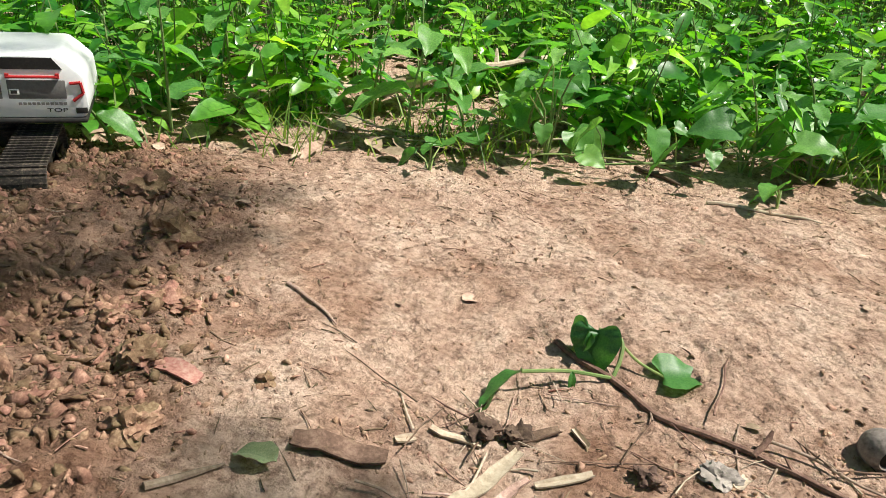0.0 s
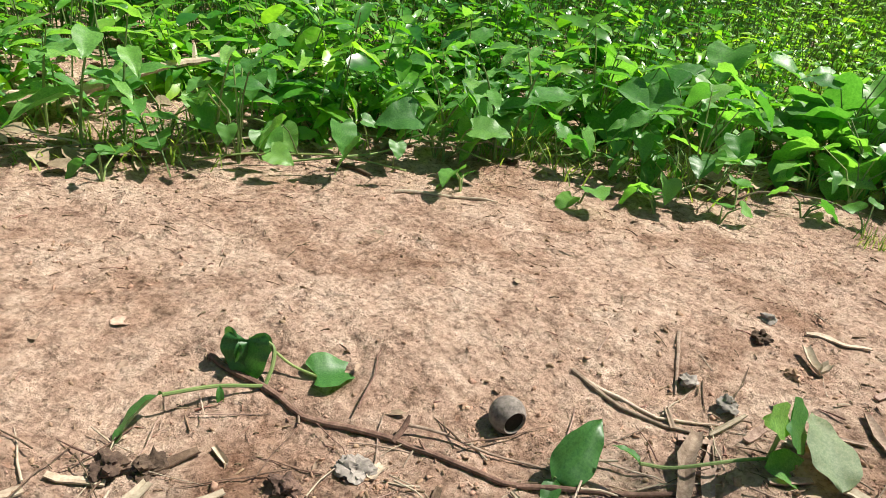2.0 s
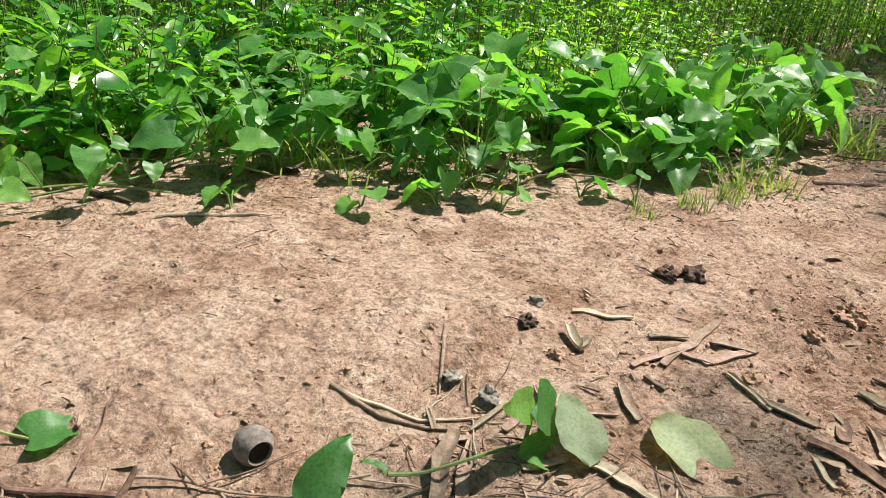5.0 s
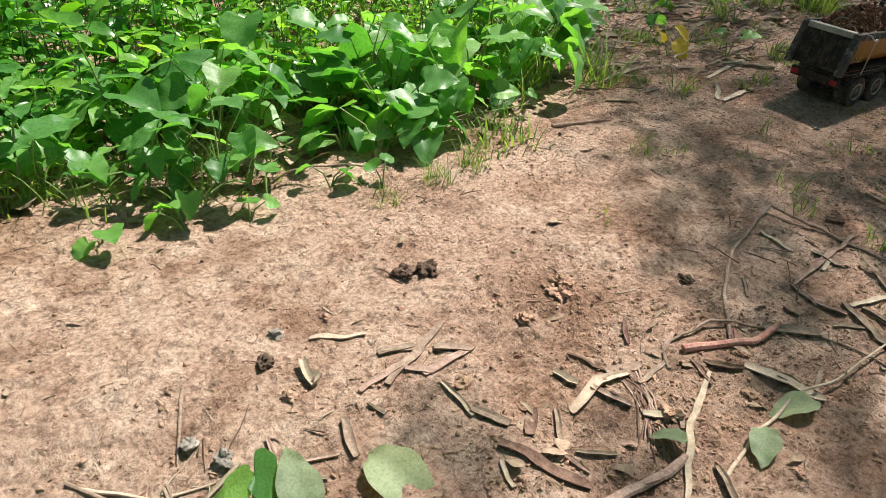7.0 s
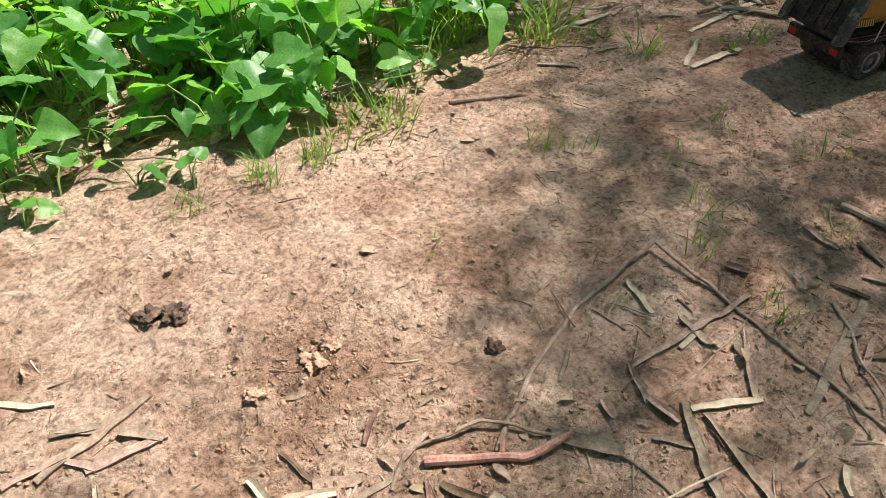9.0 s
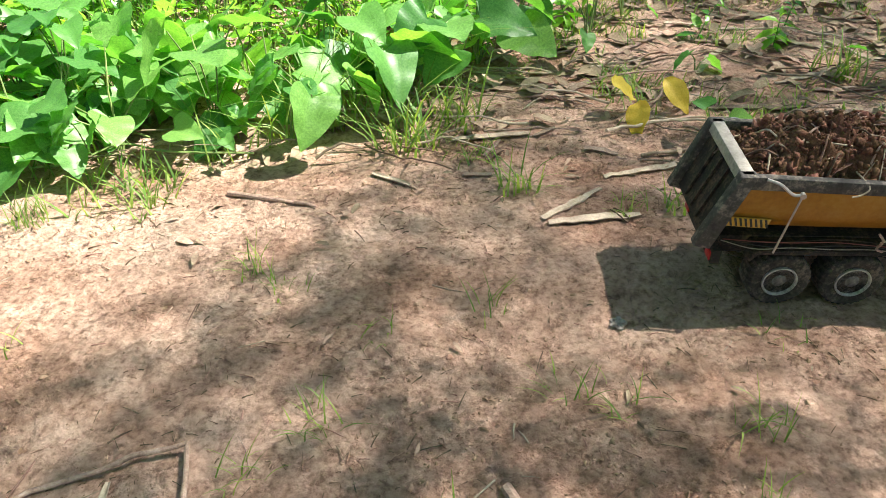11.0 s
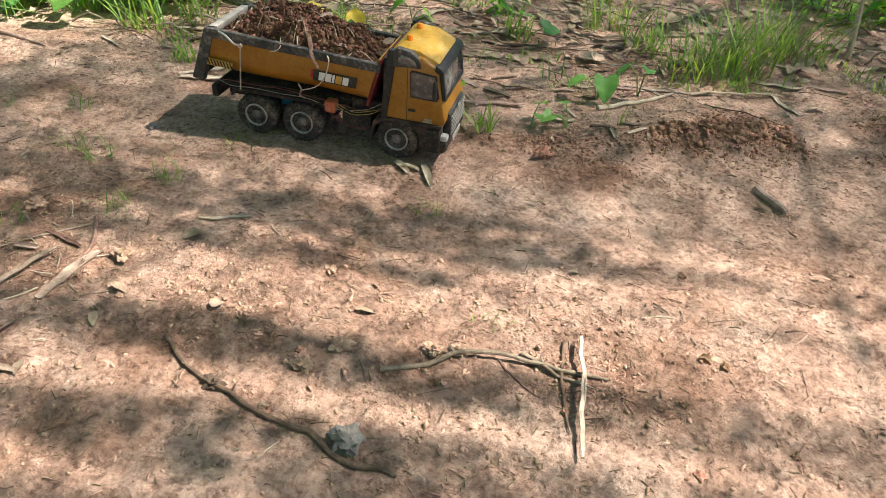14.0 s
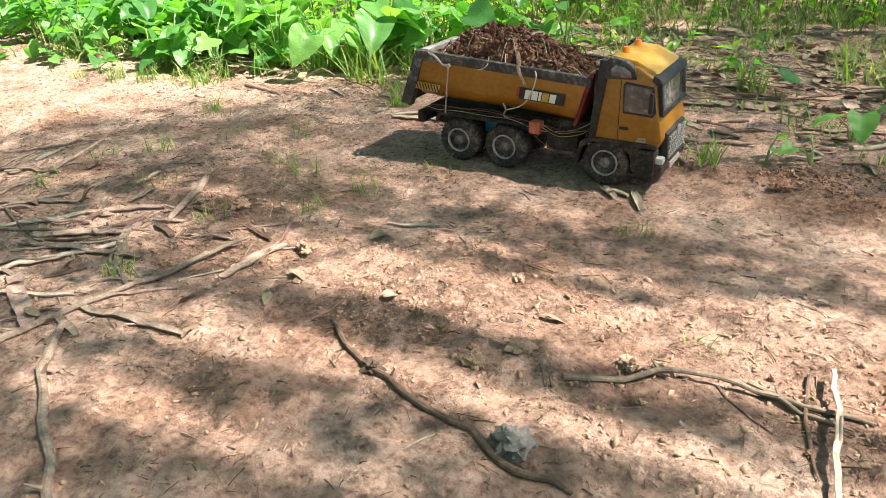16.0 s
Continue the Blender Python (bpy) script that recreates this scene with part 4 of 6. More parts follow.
def plant(x, y, meshes, label, leaves, tall, size, seed, name="weed", category="plant", group="weeds beside the track", spread_r=0.08):
    """Stalks from one root, each with a leaf at its end."""
    rng = random.Random(seed)
    t = thing(name, label, category, pose(x, y, height(x, y), 0, 0, 0), group)
    ends = []
    for i in range(leaves):
        a = rng.uniform(0, 6.283)
        r, h = spread_r * rng.uniform(0.3, 1.2), tall * rng.uniform(0.35, 1.1)
        e = Vector((r * math.cos(a), r * math.sin(a), h))
        mid = Vector((e.x * 0.35, e.y * 0.35, h * 0.65))
        part("stem", Shape().tube([(0, 0, -0.005), mid, e], [0.0024, 0.0018, 0.0012], 5), STEM, t)
        ends.append((e, math.degrees(a) - 90 + rng.uniform(-40, 40)))
    for e, hd in ends:
        leaf_at(t, rng.choice(meshes), e, hd, rng.uniform(-45, 15), rng.uniform(-30, 30), size * rng.uniform(0.65, 1.2))
    return t


def leafy_stalk(x, y, meshes, label, tall, size, n, seed, lean=(0, 0), name="weed", group="weeds beside the track"):
    """One upright stalk with leaves all the way up."""
    rng = random.Random(seed)
    t = thing(name, label, "plant", pose(x, y, height(x, y)), group)
    pts = [Vector((lean[0] * k * k, lean[1] * k * k, tall * k - 0.004)) for k in (0, 0.25, 0.5, 0.75, 1)]
    part("stem", Shape().tube(pts, [0.0035, 0.003, 0.0025, 0.002, 0.001], 6), STEM, t)
    for i in range(n):
        k = 0.25 + 0.75 * i / max(1, n - 1)
        leaf_at(t, rng.choice(meshes), (lean[0] * k * k, lean[1] * k * k, tall * k), i * 137 + rng.uniform(-20, 20), rng.uniform(-25, 35), rng.uniform(-15, 15), size * rng.uniform(0.7, 1.15) * (1.15 - 0.4 * k))
    return t


def build_plants():
    rng = random.Random(21)
    heart = "green creeper with broad heart-shaped leaves on thin stalks"
    lance = "green weed with long pointed leaves"
    # heart-leaved creepers in front of the thicket
    for i in range(44):
        x = rng.choice((rng.uniform(0.5, 2.2), rng.uniform(0.6, 1.6), rng.uniform(-1.2, 2.6)))
        y = edge(x) + rng.uniform(0.0, 0.45)
        if x > 1.9:
            y += 0.15
        big = 1.4 if 0.6 < x < 2.1 else 0.9
        plant(x, y, HEARTS, heart, rng.randint(4, 7), rng.uniform(0.08, 0.24), big * rng.uniform(0.045, 0.088), 100 + i, "creeper")
    for i in range(16):
        x = 1.15 + 0.055 * i
        plant(x, edge(x) + rng.uniform(0.06, 0.42), HEARTS, heart, rng.randint(4, 6), rng.uniform(0.10, 0.2), rng.uniform(0.08, 0.12), 700 + i, "creeper", spread_r=0.10)
    for i in range(34):
        x = rng.uniform(-1.3, 0.7)
        y = edge(x) + rng.uniform(0.0, 0.4)
        leafy_stalk(x, y, LANCES + BROADS, lance, rng.uniform(0.1, 0.28), rng.uniform(0.07, 0.13), rng.randint(5, 9), 200 + i, (rng.uniform(-.08, .08), rng.uniform(-.1, .02)))
    # small seedlings at the edge
    for i, (x, y) in enumerate(((0.48, 0.33), (0.62, 0.30), (0.74, 0.28), (0.93, 0.31), (1.02, 0.25), (0.8, 0.34), (-0.35, 0.28), (0.25, 0.33), (2.77, 0.30), (2.98, 0.22), (3.06, 0.24))):
        plant(x, y, HEARTS, "small seedling with two or three green leaves", rng.randint(2, 3), 0.05, 0.05 if x < 2 else 0.032, 300 + i, "seedling", spread_r=0.04)
    # sprout of the root in front, with broad dark leaves
    gx, gy = -0.05, -0.214
    gz = height(gx, gy)
    t = thing("sprout", "sprout with dark green drooping leaves on a creeping root", "plant", pose(gx, gy, gz))
    for pts, r in ((((0, 0, 0), (0.008, 0.02, 0.018), (0.006, 0.035, 0.034), (-0.02, 0.036, 0.042)), 0.0024), (((0, 0, 0.004), (-0.05, -0.012, 0.012), (-0.10, -0.03, 0.014)), 0.0022), (((0.006, 0.034, 0.03), (0.03, 0.025, 0.014), (0.062, 0.014, 0.006)), 0.0016)):
        part("stem", Shape().tube(smooth_line(pts, 5), r, 6), STEM, t)
    leaf_at(t, DARKS[0], (-0.022, 0.036, 0.044), 165, -68, 10, 0.058)
    leaf_at(t, DARKS[1], (-0.03, 0.034, 0.042), 120, -74, -25, 0.042)
    leaf_at(t, DARKS[0], (-0.018, 0.034, 0.041), 205, -80, 15, 0.044)
    leaf_at(t, DARK_BROAD, (-0.10, -0.03, 0.017), 128, -14, 38, 0.072)
    leaf_at(t, HEARTS[1], (0.055, 0.014, 0.008), -72, 6, 8, 0.056)
    leaf_at(t, LANCES[1], (-0.045, -0.012, 0.013), 190, -55, 0, 0.026)
    # plant with a tall folded leaf in front
    bx, by = 0.493, -0.332
    t = thing("leaf_plant", "low plant with one tall upright green leaf", "plant", pose(bx, by, height(bx, by)))
    for pts, r in ((((0, 0, 0), (0.004, 0.002, 0.03), (0.006, 0.0, 0.056)), 0.0026), (((0, 0, 0.004), (-0.05, -0.014, 0.014), (-0.12, -0.02, 0.010), (-0.16, -0.022, 0.018)), 0.0020)):
        part("stem", Shape().tube(smooth_line(pts, 5), r, 6), STEM, t)
    leaf_at(t, BROADS[0], (0.006, 0.0, 0.056), 80, 52, -55, 0.068)
    leaf_at(t, HEARTS[0], (0.004, -0.002, 0.062), 238, -52, 25, 0.060)
    leaf_at(t, BROADS[1], (-0.018, -0.02, 0.012), 262, -8, 18, 0.082)
    leaf_at(t, BROADS[2], (-0.16, -0.022, 0.018), 60, 35, 20, 0.030)
    t = thing("leaf_plant", "single folded dark green leaf standing on the soil", "plant", pose(0.247, -0.348, height(0.247, -0.348)))
    part("stem", Shape().tube([(0, 0, 0), (0.004, 0.002, 0.01)], 0.002, 5), STEM, t)
    leaf_at(t, DARK_BROAD, (0.0, 0.0, 0.006), -28, 48, 40, 0.088)
    leaf_at(t, BROADS[1], (0.004, 0.002, 0.006), 150, -10, 0, 0.036)
    # fallen and low leaves
    wilt = "wilted grey-green leaf lying on the soil"
    for x, y, s, h, tip, mesh, lab in ((0.535, -0.395, 0.098, -8, 24, WILTED[0], "large wilted pale green leaf propped on bark"), (0.640, -0.352, 0.125, 195, 0, WILTED[1], wilt), (1.01, -0.56, 0.05, 30, 4, WILTED[2], wilt), (1.13, -0.60, 0.075, 120, 4, WILTED[0], wilt), (1.24, -0.61, 0.08, 70, 4, WILTED[1], wilt), (-0.345, -0.457, 0.05, 70, 2, WILTED[2], wilt)):
        ob = new("fallen_leaf", mesh)
        ob.matrix_basis = Matrix.LocRotScale(on(x, y, 0.010), Euler((radians(tip), radians(6), radians(h))), (s, s, s))
        tagged(ob, lab, "leaf", "fallen leaves")
    for i, (x, y, h) in enumerate(((2.36, 0.60, 0.05), (2.42, 0.66, 0.07), (2.30, 0.63, 0.08))):
        ob = new("yellow_leaf", YELLOWS[i % 2])
        ob.matrix_basis = Matrix.LocRotScale(on(x, y, h), Euler((radians(-35), radians(20), radians(150 + 60 * i))), (0.09, 0.09, 0.09))
        tagged(ob, "yellowed leaf caught among the low weeds", "leaf", "fallen leaves")
    # dead stalks tangled at the foot of the thicket
    for i in range(70):
        x = rng.uniform(-1.1, 3.2)
        y = edge(x) + rng.uniform(-0.06, 0.28)
        a, ln = rng.uniform(-0.6, 0.6) + rng.choice((0, math.pi)), rng.uniform(0.08, 0.3)
        stick([(x, y, rng.uniform(0.002, 0.02)), (x + ln * 0.5 * math.cos(a), y + ln * 0.5 * math.sin(a), rng.uniform(0.01, 0.04)), (x + ln * math.cos(a), y + ln * math.sin(a), rng.uniform(0.0, 0.05))], rng.uniform(0.002, 0.005), rng.choice((PALE, WOOD, WOOD)), "dry dead stalk under the weeds", "dead_stalk", 2000 + i, wob=0.02, knots=False)
    for i in range(150):
        x = rng.uniform(1.75, 3.9)
        y = edge(x) + rng.uniform(-0.22, 0.75)
        a, ln = rng.gauss(0.0, 0.5), rng.uniform(0.08, 0.32)
        if i % 3:
            stick([(x, y, rng.uniform(0.0, 0.012)), (x + ln * 0.5 * math.cos(a), y + ln * 0.5 * math.sin(a), rng.uniform(0.0, 0.02)), (x + ln * math.cos(a), y + ln * math.sin(a), rng.uniform(0.0, 0.015))], rng.uniform(0.002, 0.006), rng.choice((PALE, WOOD, WOOD, DARKWOOD)), "dry dead stalk among sparse grass", "dead_stalk", 2300 + i, wob=0.02, knots=False)
        else:
            strip([(x, y), (x + ln * 0.7 * math.cos(a), y + ln * 0.7 * math.sin(a))], rng.uniform(0.012, 0.03), rng.choice((PALE, WOOD, WOOD)), "long dry split leaf among sparse grass", "dry_leaf", 2300 + i, rng.uniform(0.1, 0.6))
    # thin vines trailing over the litter
    for i, x in enumerate((-0.25, 0.0, 0.12, 0.3, 0.42, 0.55, 0.75, 0.95, 1.15, 1.35)):
        y, a = edge(x) + rng.uniform(-0.02, 0.16), rng.uniform(-0.7, 0.7) + (math.pi if i % 2 else 0)
        t = thing("vine", "thin creeping vine with heart-shaped leaves on dry litter", "plant", pose(x, y, height(x, y)), "vines on the litter")
        ln = rng.uniform(0.22, 0.42)
        pts = smooth_line([(k * ln / 4 * math.cos(a) + rng.uniform(-.03, .03), k * ln / 4 * math.sin(a) * 0.6 + rng.uniform(-.03, .03), 0.012 + rng.uniform(0, 0.05) * (0 < k < 4)) for k in range(5)], 5)
        part("stem", Shape().tube(pts, 0.0022, 5), STEM, t)
        for k in range(3, len(pts), 4):
            tip = pts[k] + Vector((rng.uniform(-.03, .03), rng.uniform(-.05, .0), rng.uniform(0.02, 0.09)))
            part("stem", Shape().tube([pts[k], pts[k].lerp(tip, 0.6) + Vector((0, 0, 0.01)), tip], 0.0013, 5), STEM, t)
            leaf_at(t, rng.choice(HEARTS), tip, rng.uniform(60, 300), rng.uniform(-60, 25), rng.uniform(-35, 35), rng.uniform(0.03, 0.065 if x < 0.3 else 0.085))
    # single green leaves on stalks among the litter
    for i, (x, y) in enumerate(((2.47, 0.47), (3.22, 0.50), (3.12, 0.44), (2.9, 0.75), (2.55, 0.85))):
        plant(x, y, HEARTS, "single creeper shoot with heart-shaped leaves", 2, 0.08, 0.055, 400 + i, "creeper", spread_r=0.05)


build_plants()


def blades(rng, n, cx, cy, r, tall, wide):
    """Grass blades as bent ribbons: points and triangles."""
    k = 5
    a0, rr = rng.uniform(0, 2 * np.pi, n), r * np.sqrt(rng.random(n))
    bx, by = cx + rr * np.cos(a0), cy + rr * np.sin(a0)
    bz = np.array([height(x, y) for x, y in zip(bx, by)]) - 0.003
    hd, L = rng.uniform(0, 2 * np.pi, n), tall * rng.uniform(0.45, 1.15, n)
    lean, droop = rng.uniform(0.1, 0.7, n), rng.uniform(0.2, 1.0, n)
    u = np.linspace(0, 1, k)[None]
    out = L[:, None] * (lean[:, None] * u + droop[:, None] * u**2.2 * 0.6)
    up = L[:, None] * (u - 0.42 * droop[:, None] * u**2.5)
    w = wide * (1 - u**2) * rng.uniform(0.6, 1.3, (n, 1))
    px, py = bx[:, None] + np.cos(hd)[:, None] * out, by[:, None] + np.sin(hd)[:, None] * out
    sx, sy = -np.sin(hd)[:, None] * w, np.cos(hd)[:, None] * w
    zz = bz[:, None] + up
    v = np.stack([np.stack([px - sx, py - sy, zz], -1), np.stack([px + sx, py + sy, zz], -1)], 2).reshape(-1, 3)
    base = (np.arange(n) * 2 * k)[:, None, None]
    t = np.array([q for i in range(k - 1) for q in ((2 * i, 2 * i + 1, 2 * i + 3), (2 * i, 2 * i + 3, 2 * i + 2))])[None]
    return v, (t + base).reshape(-1, 3)


def build_grass():
    rng = np.random.default_rng(31)
    # single tufts on the bare soil
    spots = ((1.345, -0.07, 0.05, 10), (1.66, 0.10, 0.06, 26), (1.72, 0.06, 0.06, 18), (1.86, -0.05, 0.05, 12), (1.80, -0.20, 0.06, 24), (1.72, -0.28, 0.05, 16), (1.74, -0.44, 0.05, 26), (2.02, 0.00, 0.06, 12), (2.11, -0.14, 0.05, 16), (2.17, -0.16, 0.05, 18), (2.34, -0.20, 0.06, 22), (2.31, -0.32, 0.05, 14), (2.15, -0.40, 0.04, 18), (2.83, -0.155, 0.035, 26), (2.42, -0.05, 0.04, 14), (2.47, 0.19, 0.05, 26), (2.82, 0.18, 0.07, 20), (2.27, 0.26, 0.05, 26), (2.17, -0.62, 0.04, 26), (1.95, -0.34, 0.05, 14), (3.0, -0.42, 0.03, 12), (1.0, 0.20, 0.05, 40), (1.14, 0.22, 0.07, 60), (1.25, 0.24, 0.07, 60), (3.17, 0.32, 0.06, 16), (2.63, 0.30, 0.05, 18))
    for x, y, tall, n in spots:
        v, f = blades(rng, n, x, y, 0.034, tall, 0.0010)
        tagged(cloud("grass_tuft", v, f, GRASS, "small tuft of thin green grass on bare soil", "grass", ""), group="grass tufts")
    # the sward along the edge
    vs, fs, k = [], [], 0
    clumps = [(1.88, 0.50, 0.20, 60, 0.06), (1.80, 0.74, 0.26, 90, 0.08), (1.70, 0.60, 0.24, 70, 0.09), (1.38, 0.32, 0.07, 110, 0.10), (3.35, 0.70, 0.20, 60, 0.08), (3.51, 0.80, 0.24, 80, 0.09), (3.44, 0.74, 0.2, 60, 0.07), (3.24, 0.85, 0.17, 50, 0.07), (2.09, 0.34, 0.10, 30, 0.04), (2.69, 0.38, 0.07, 60, 0.07), (2.62, 0.34, 0.06, 36, 0.06), (2.87, 0.82, 0.14, 40, 0.06), (2.36, 0.26, 0.08, 20, 0.03), (2.88, 0.17, 0.09, 22, 0.03), (3.68, 0.92, 0.18, 50, 0.09), (3.60, 0.98, 0.22, 60, 0.09), (3.12, 0.98, 0.16, 50, 0.08), (1.98, 0.60, 0.14, 40, 0.06)]
    for x, y, tall, n, r in clumps:
        v, f = blades(rng, n, x, y, r, tall, 0.0021)
        vs.append(v)
        fs.append(f + k)
        k += len(v)
    for i in range(540):
        if i < 34:
            x = rng.uniform(1.0, 2.0)
            y, tall, n = edge(x) + rng.uniform(-0.08, 0.8), rng.uniform(0.06, 0.2), 14
        elif i < 95:
            x = rng.uniform(-0.8, 1.0)
            y, tall, n = edge(x) + rng.uniform(0.0, 0.3), rng.uniform(0.05, 0.14), 14
        else:
            x = rng.uniform(1.95, 4.6)
            y = edge(x) + rng.uniform(-0.12, 1.3)
            if noise.noise(Vector((x * 3.2, y * 4.0, 8))) < 0.02 - 0.25 * sstep(0.6, 1.3, y - edge(x)):
                continue
            tall, n = rng.uniform(0.025, 0.075) + 0.10 * sstep(0.5, 1.2, y - edge(x)) * rng.random(), int(rng.integers(10, 26))
        v, f = blades(rng, n, x, y, 0.06, tall, 0.0019)
        vs.append(v)
        fs.append(f + k)
        k += len(v)
    cloud("grass", np.concatenate(vs), np.concatenate(fs), GRASS, "rough green grass along the edge of the track", "grass")


build_grass()


def aimed(h, p, r):
    """Turns by heading, then tip raised by p, then rolled (radians, arrays)."""
    o, z = np.ones(len(h)), np.zeros(len(h))
    rz = np.stack([np.cos(h), -np.sin(h), z, np.sin(h), np.cos(h), z, z, z, o], -1).reshape(-1, 3, 3)
    rx = np.stack([o, z, z, z, np.cos(p), -np.sin(p), z, np.sin(p), np.cos(p)], -1).reshape(-1, 3, 3)
    ry = np.stack([np.cos(r), z, np.sin(r), z, o, z, -np.sin(r), z, np.cos(r)], -1).reshape(-1, 3, 3)
    return rz @ rx @ ry


def build_undergrowth():
    """The thicket behind: upright weeds with leaves in pairs up their stalks, grown together."""
    rng = np.random.default_rng(41)
    long_leaf = [leaf_template("lance", s) for s in range(3)] + [leaf_template("broad", 1)]
    short_leaf = [leaf_template("slim", s) for s in range(2)] + [leaf_template("small", s) for s in range(3)]
    rows, stems, count = {(a, b): [] for a in (0, 1) for b in (0, 1)}, Shape(), 0
    while count < 8600:
        x, y = rng.uniform(-3.4, 5.8), rng.uniform(0.2, 5.0)
        e = edge(x) + (0.42 if -0.6 < x < -0.08 else 0.10 if x < 0.15 else 0.36) + 0.12 * noise.noise(Vector((x * 2.5, 3, 0)))
        if y < e:
            continue
        open_path = x > 2.05 and y < 1.6 + 0.3 * (x - 2.05) and not (x > 3.75 and y > 0.9)
        if open_path and rng.random() < 0.965:
            continue
        clump = noise.noise(Vector((x * 1.7, y * 1.7, 4)))
        if rng.random() > (0.85 + 0.6 * clump) * (1.0 if y < 2.8 else 0.7):
            continue
        front = y < e + 0.55
        tall = (rng.uniform(0.09, 0.27) + min(0.55, 0.26 * (y - e)) + 0.10 * clump) * (0.4 if open_path else 1.0)
        z0 = height(x, y)
        lx, ly = rng.normal(0, 0.06), rng.normal(-0.03, 0.06)
        stems.tube([(x, y, z0 - 0.01), (x + lx * 0.35, y + ly * 0.35, z0 + tall * 0.5), (x + lx, y + ly, z0 + tall)], [0.0024, 0.0017, 0.001], 3, cap=False)
        light = noise.noise(Vector((x * 0.9 + 2, y * 0.9, 9))) + 0.35 * (x - 0.6) + rng.normal(0, 0.25) > 0.12
        long = front and x < 1.1 and rng.random() < 0.75
        nodes = int(rng.integers(4, 7)) if long else int(rng.integers(5, 9))
        h0 = rng.uniform(0, 6.28)
        size = rng.uniform(0.06, 0.115) if long else rng.uniform(0.03, 0.062)
        for q in range(nodes):
            u = 0.15 + 0.85 * (q + rng.uniform(-0.2, 0.2)) / nodes
            for side in (0, 1):
                if rng.random() < 0.12:
                    continue
                h = h0 + q * 1.57 + side * 3.14 + rng.normal(0, 0.25)
                rows[(int(light), int(long))].append((x + lx * u * u, y + ly * u * u, z0 + tall * u, h, rng.normal(0.25 - 0.5 * (1 - u), 0.3), rng.normal(0, 0.3), size * (1.15 - 0.45 * u) * rng.uniform(0.7, 1.2)))
        count += 1
    ob = thing("undergrowth", "dense thicket of leafy green weeds beside the track", "undergrowth", pose(0, 0, 0))
    tagged(ob, kind="stuff")
    for (light, long), got in rows.items():
        a = np.array(got)
        s = a[:, 6]
        v, f = strew(long_leaf if long else short_leaf, a[:, :3], aimed(a[:, 3], a[:, 4], a[:, 5]), np.stack([s, s, s], -1), rng)
        cloud("leaves", v, f, LEAF_LIGHT if light else LEAF_STUFF, "", "", "stuff", True, ob)
    st = part("stems", stems, STEM, ob)
    tagged(st, kind="stuff")


build_undergrowth()


# ---- trees: trunks in the thicket, crowns above that shade the track ----
SUN_DIR = Vector(sd)


def cover(x, y):
    """How leafy the crowns are between the sun and this spot of ground."""
    if x > 1.9:
        c = (0.80 + 0.12 * sstep(-0.1, 0.1, y)) * (1 - 0.65 * sstep(2.9, 3.3, x - 0.4 * (y + 0.3)) * (1 - sstep(-0.25, 0.0, y)))
        return max(c, 0.95 * sstep(3.55, 3.85, x) * sstep(0.45, 0.65, y)) * (0.6 if y > 0.9 and x < 2.6 else 1.0)
    c = max((0.48 + 0.22 * sstep(1.4, 1.8, x)) * sstep(0.75, 1.25, x - 0.9 * y - 0.45), 0.42 * sstep(-0.24, -0.42, y) * sstep(0.1, 0.6, x))
    if y < 0.12:
        c = max(c, 0.48 * (1 - sstep(-0.62, -0.40, x + 0.2 * (y + 0.2))), 0.34 * sstep(-0.3, -0.5, y))
    return c * (0.55 if y > 0.45 else 1.0)


def build_tree(x, y, tall, r, crown_spots, seed, label):
    rng = np.random.default_rng(seed)
    t = thing("tree", label, "tree", pose(x, y, height(x, y) - 0.02), "trees in the thicket")
    pts = [Vector((0.05 * math.sin(k * 3 + seed), 0.05 * math.cos(k * 2.3 + seed), tall * k)) for k in np.linspace(0, 1, 8)]
    pts[0] = Vector((0, 0, 0))
    part("trunk", Shape().tube(pts, [r * (1.25 if i == 0 else 1 - 0.55 * i / 8) for i in range(8)], 10), BARK, t)
    temps = [(np.array([(0, 0, 0), (-w, 0.45, 0.04), (w, 0.5, 0.04), (0, 1, -0.05)]), np.array([(0, 2, 1), (1, 2, 3)])) for w in (0.2, 0.28)]
    leaves, size = [], []
    for k, (q, few) in enumerate(crown_spots):
        q = Vector(q) - Vector((x, y, 0))
        if k % 9000 == 0:
            a = pts[4 + k % 4]
            part("limb", Shape().tube([a, a.lerp(q, 0.5) + Vector((0, 0, 0.2)), q], [r * 0.22, r * 0.12, r * 0.03], 6), BARK, t)
        leaves.append((rng.normal(0, 1, 3) * (0.012, 0.004, 0.012) + np.array(q)).tolist())
        size.append(rng.uniform(0.014, 0.022) if few == 2 else rng.uniform(0.027, 0.042))
    n = len(leaves)
    s = np.array(size)
    v, f = strew(temps, np.array(leaves), rotations(rng, n, 0.5), np.stack([s * 1.5, s, s], -1), rng)
    cloud("crown", v, f, LEAF_STUFF, "", "", "", True, t)


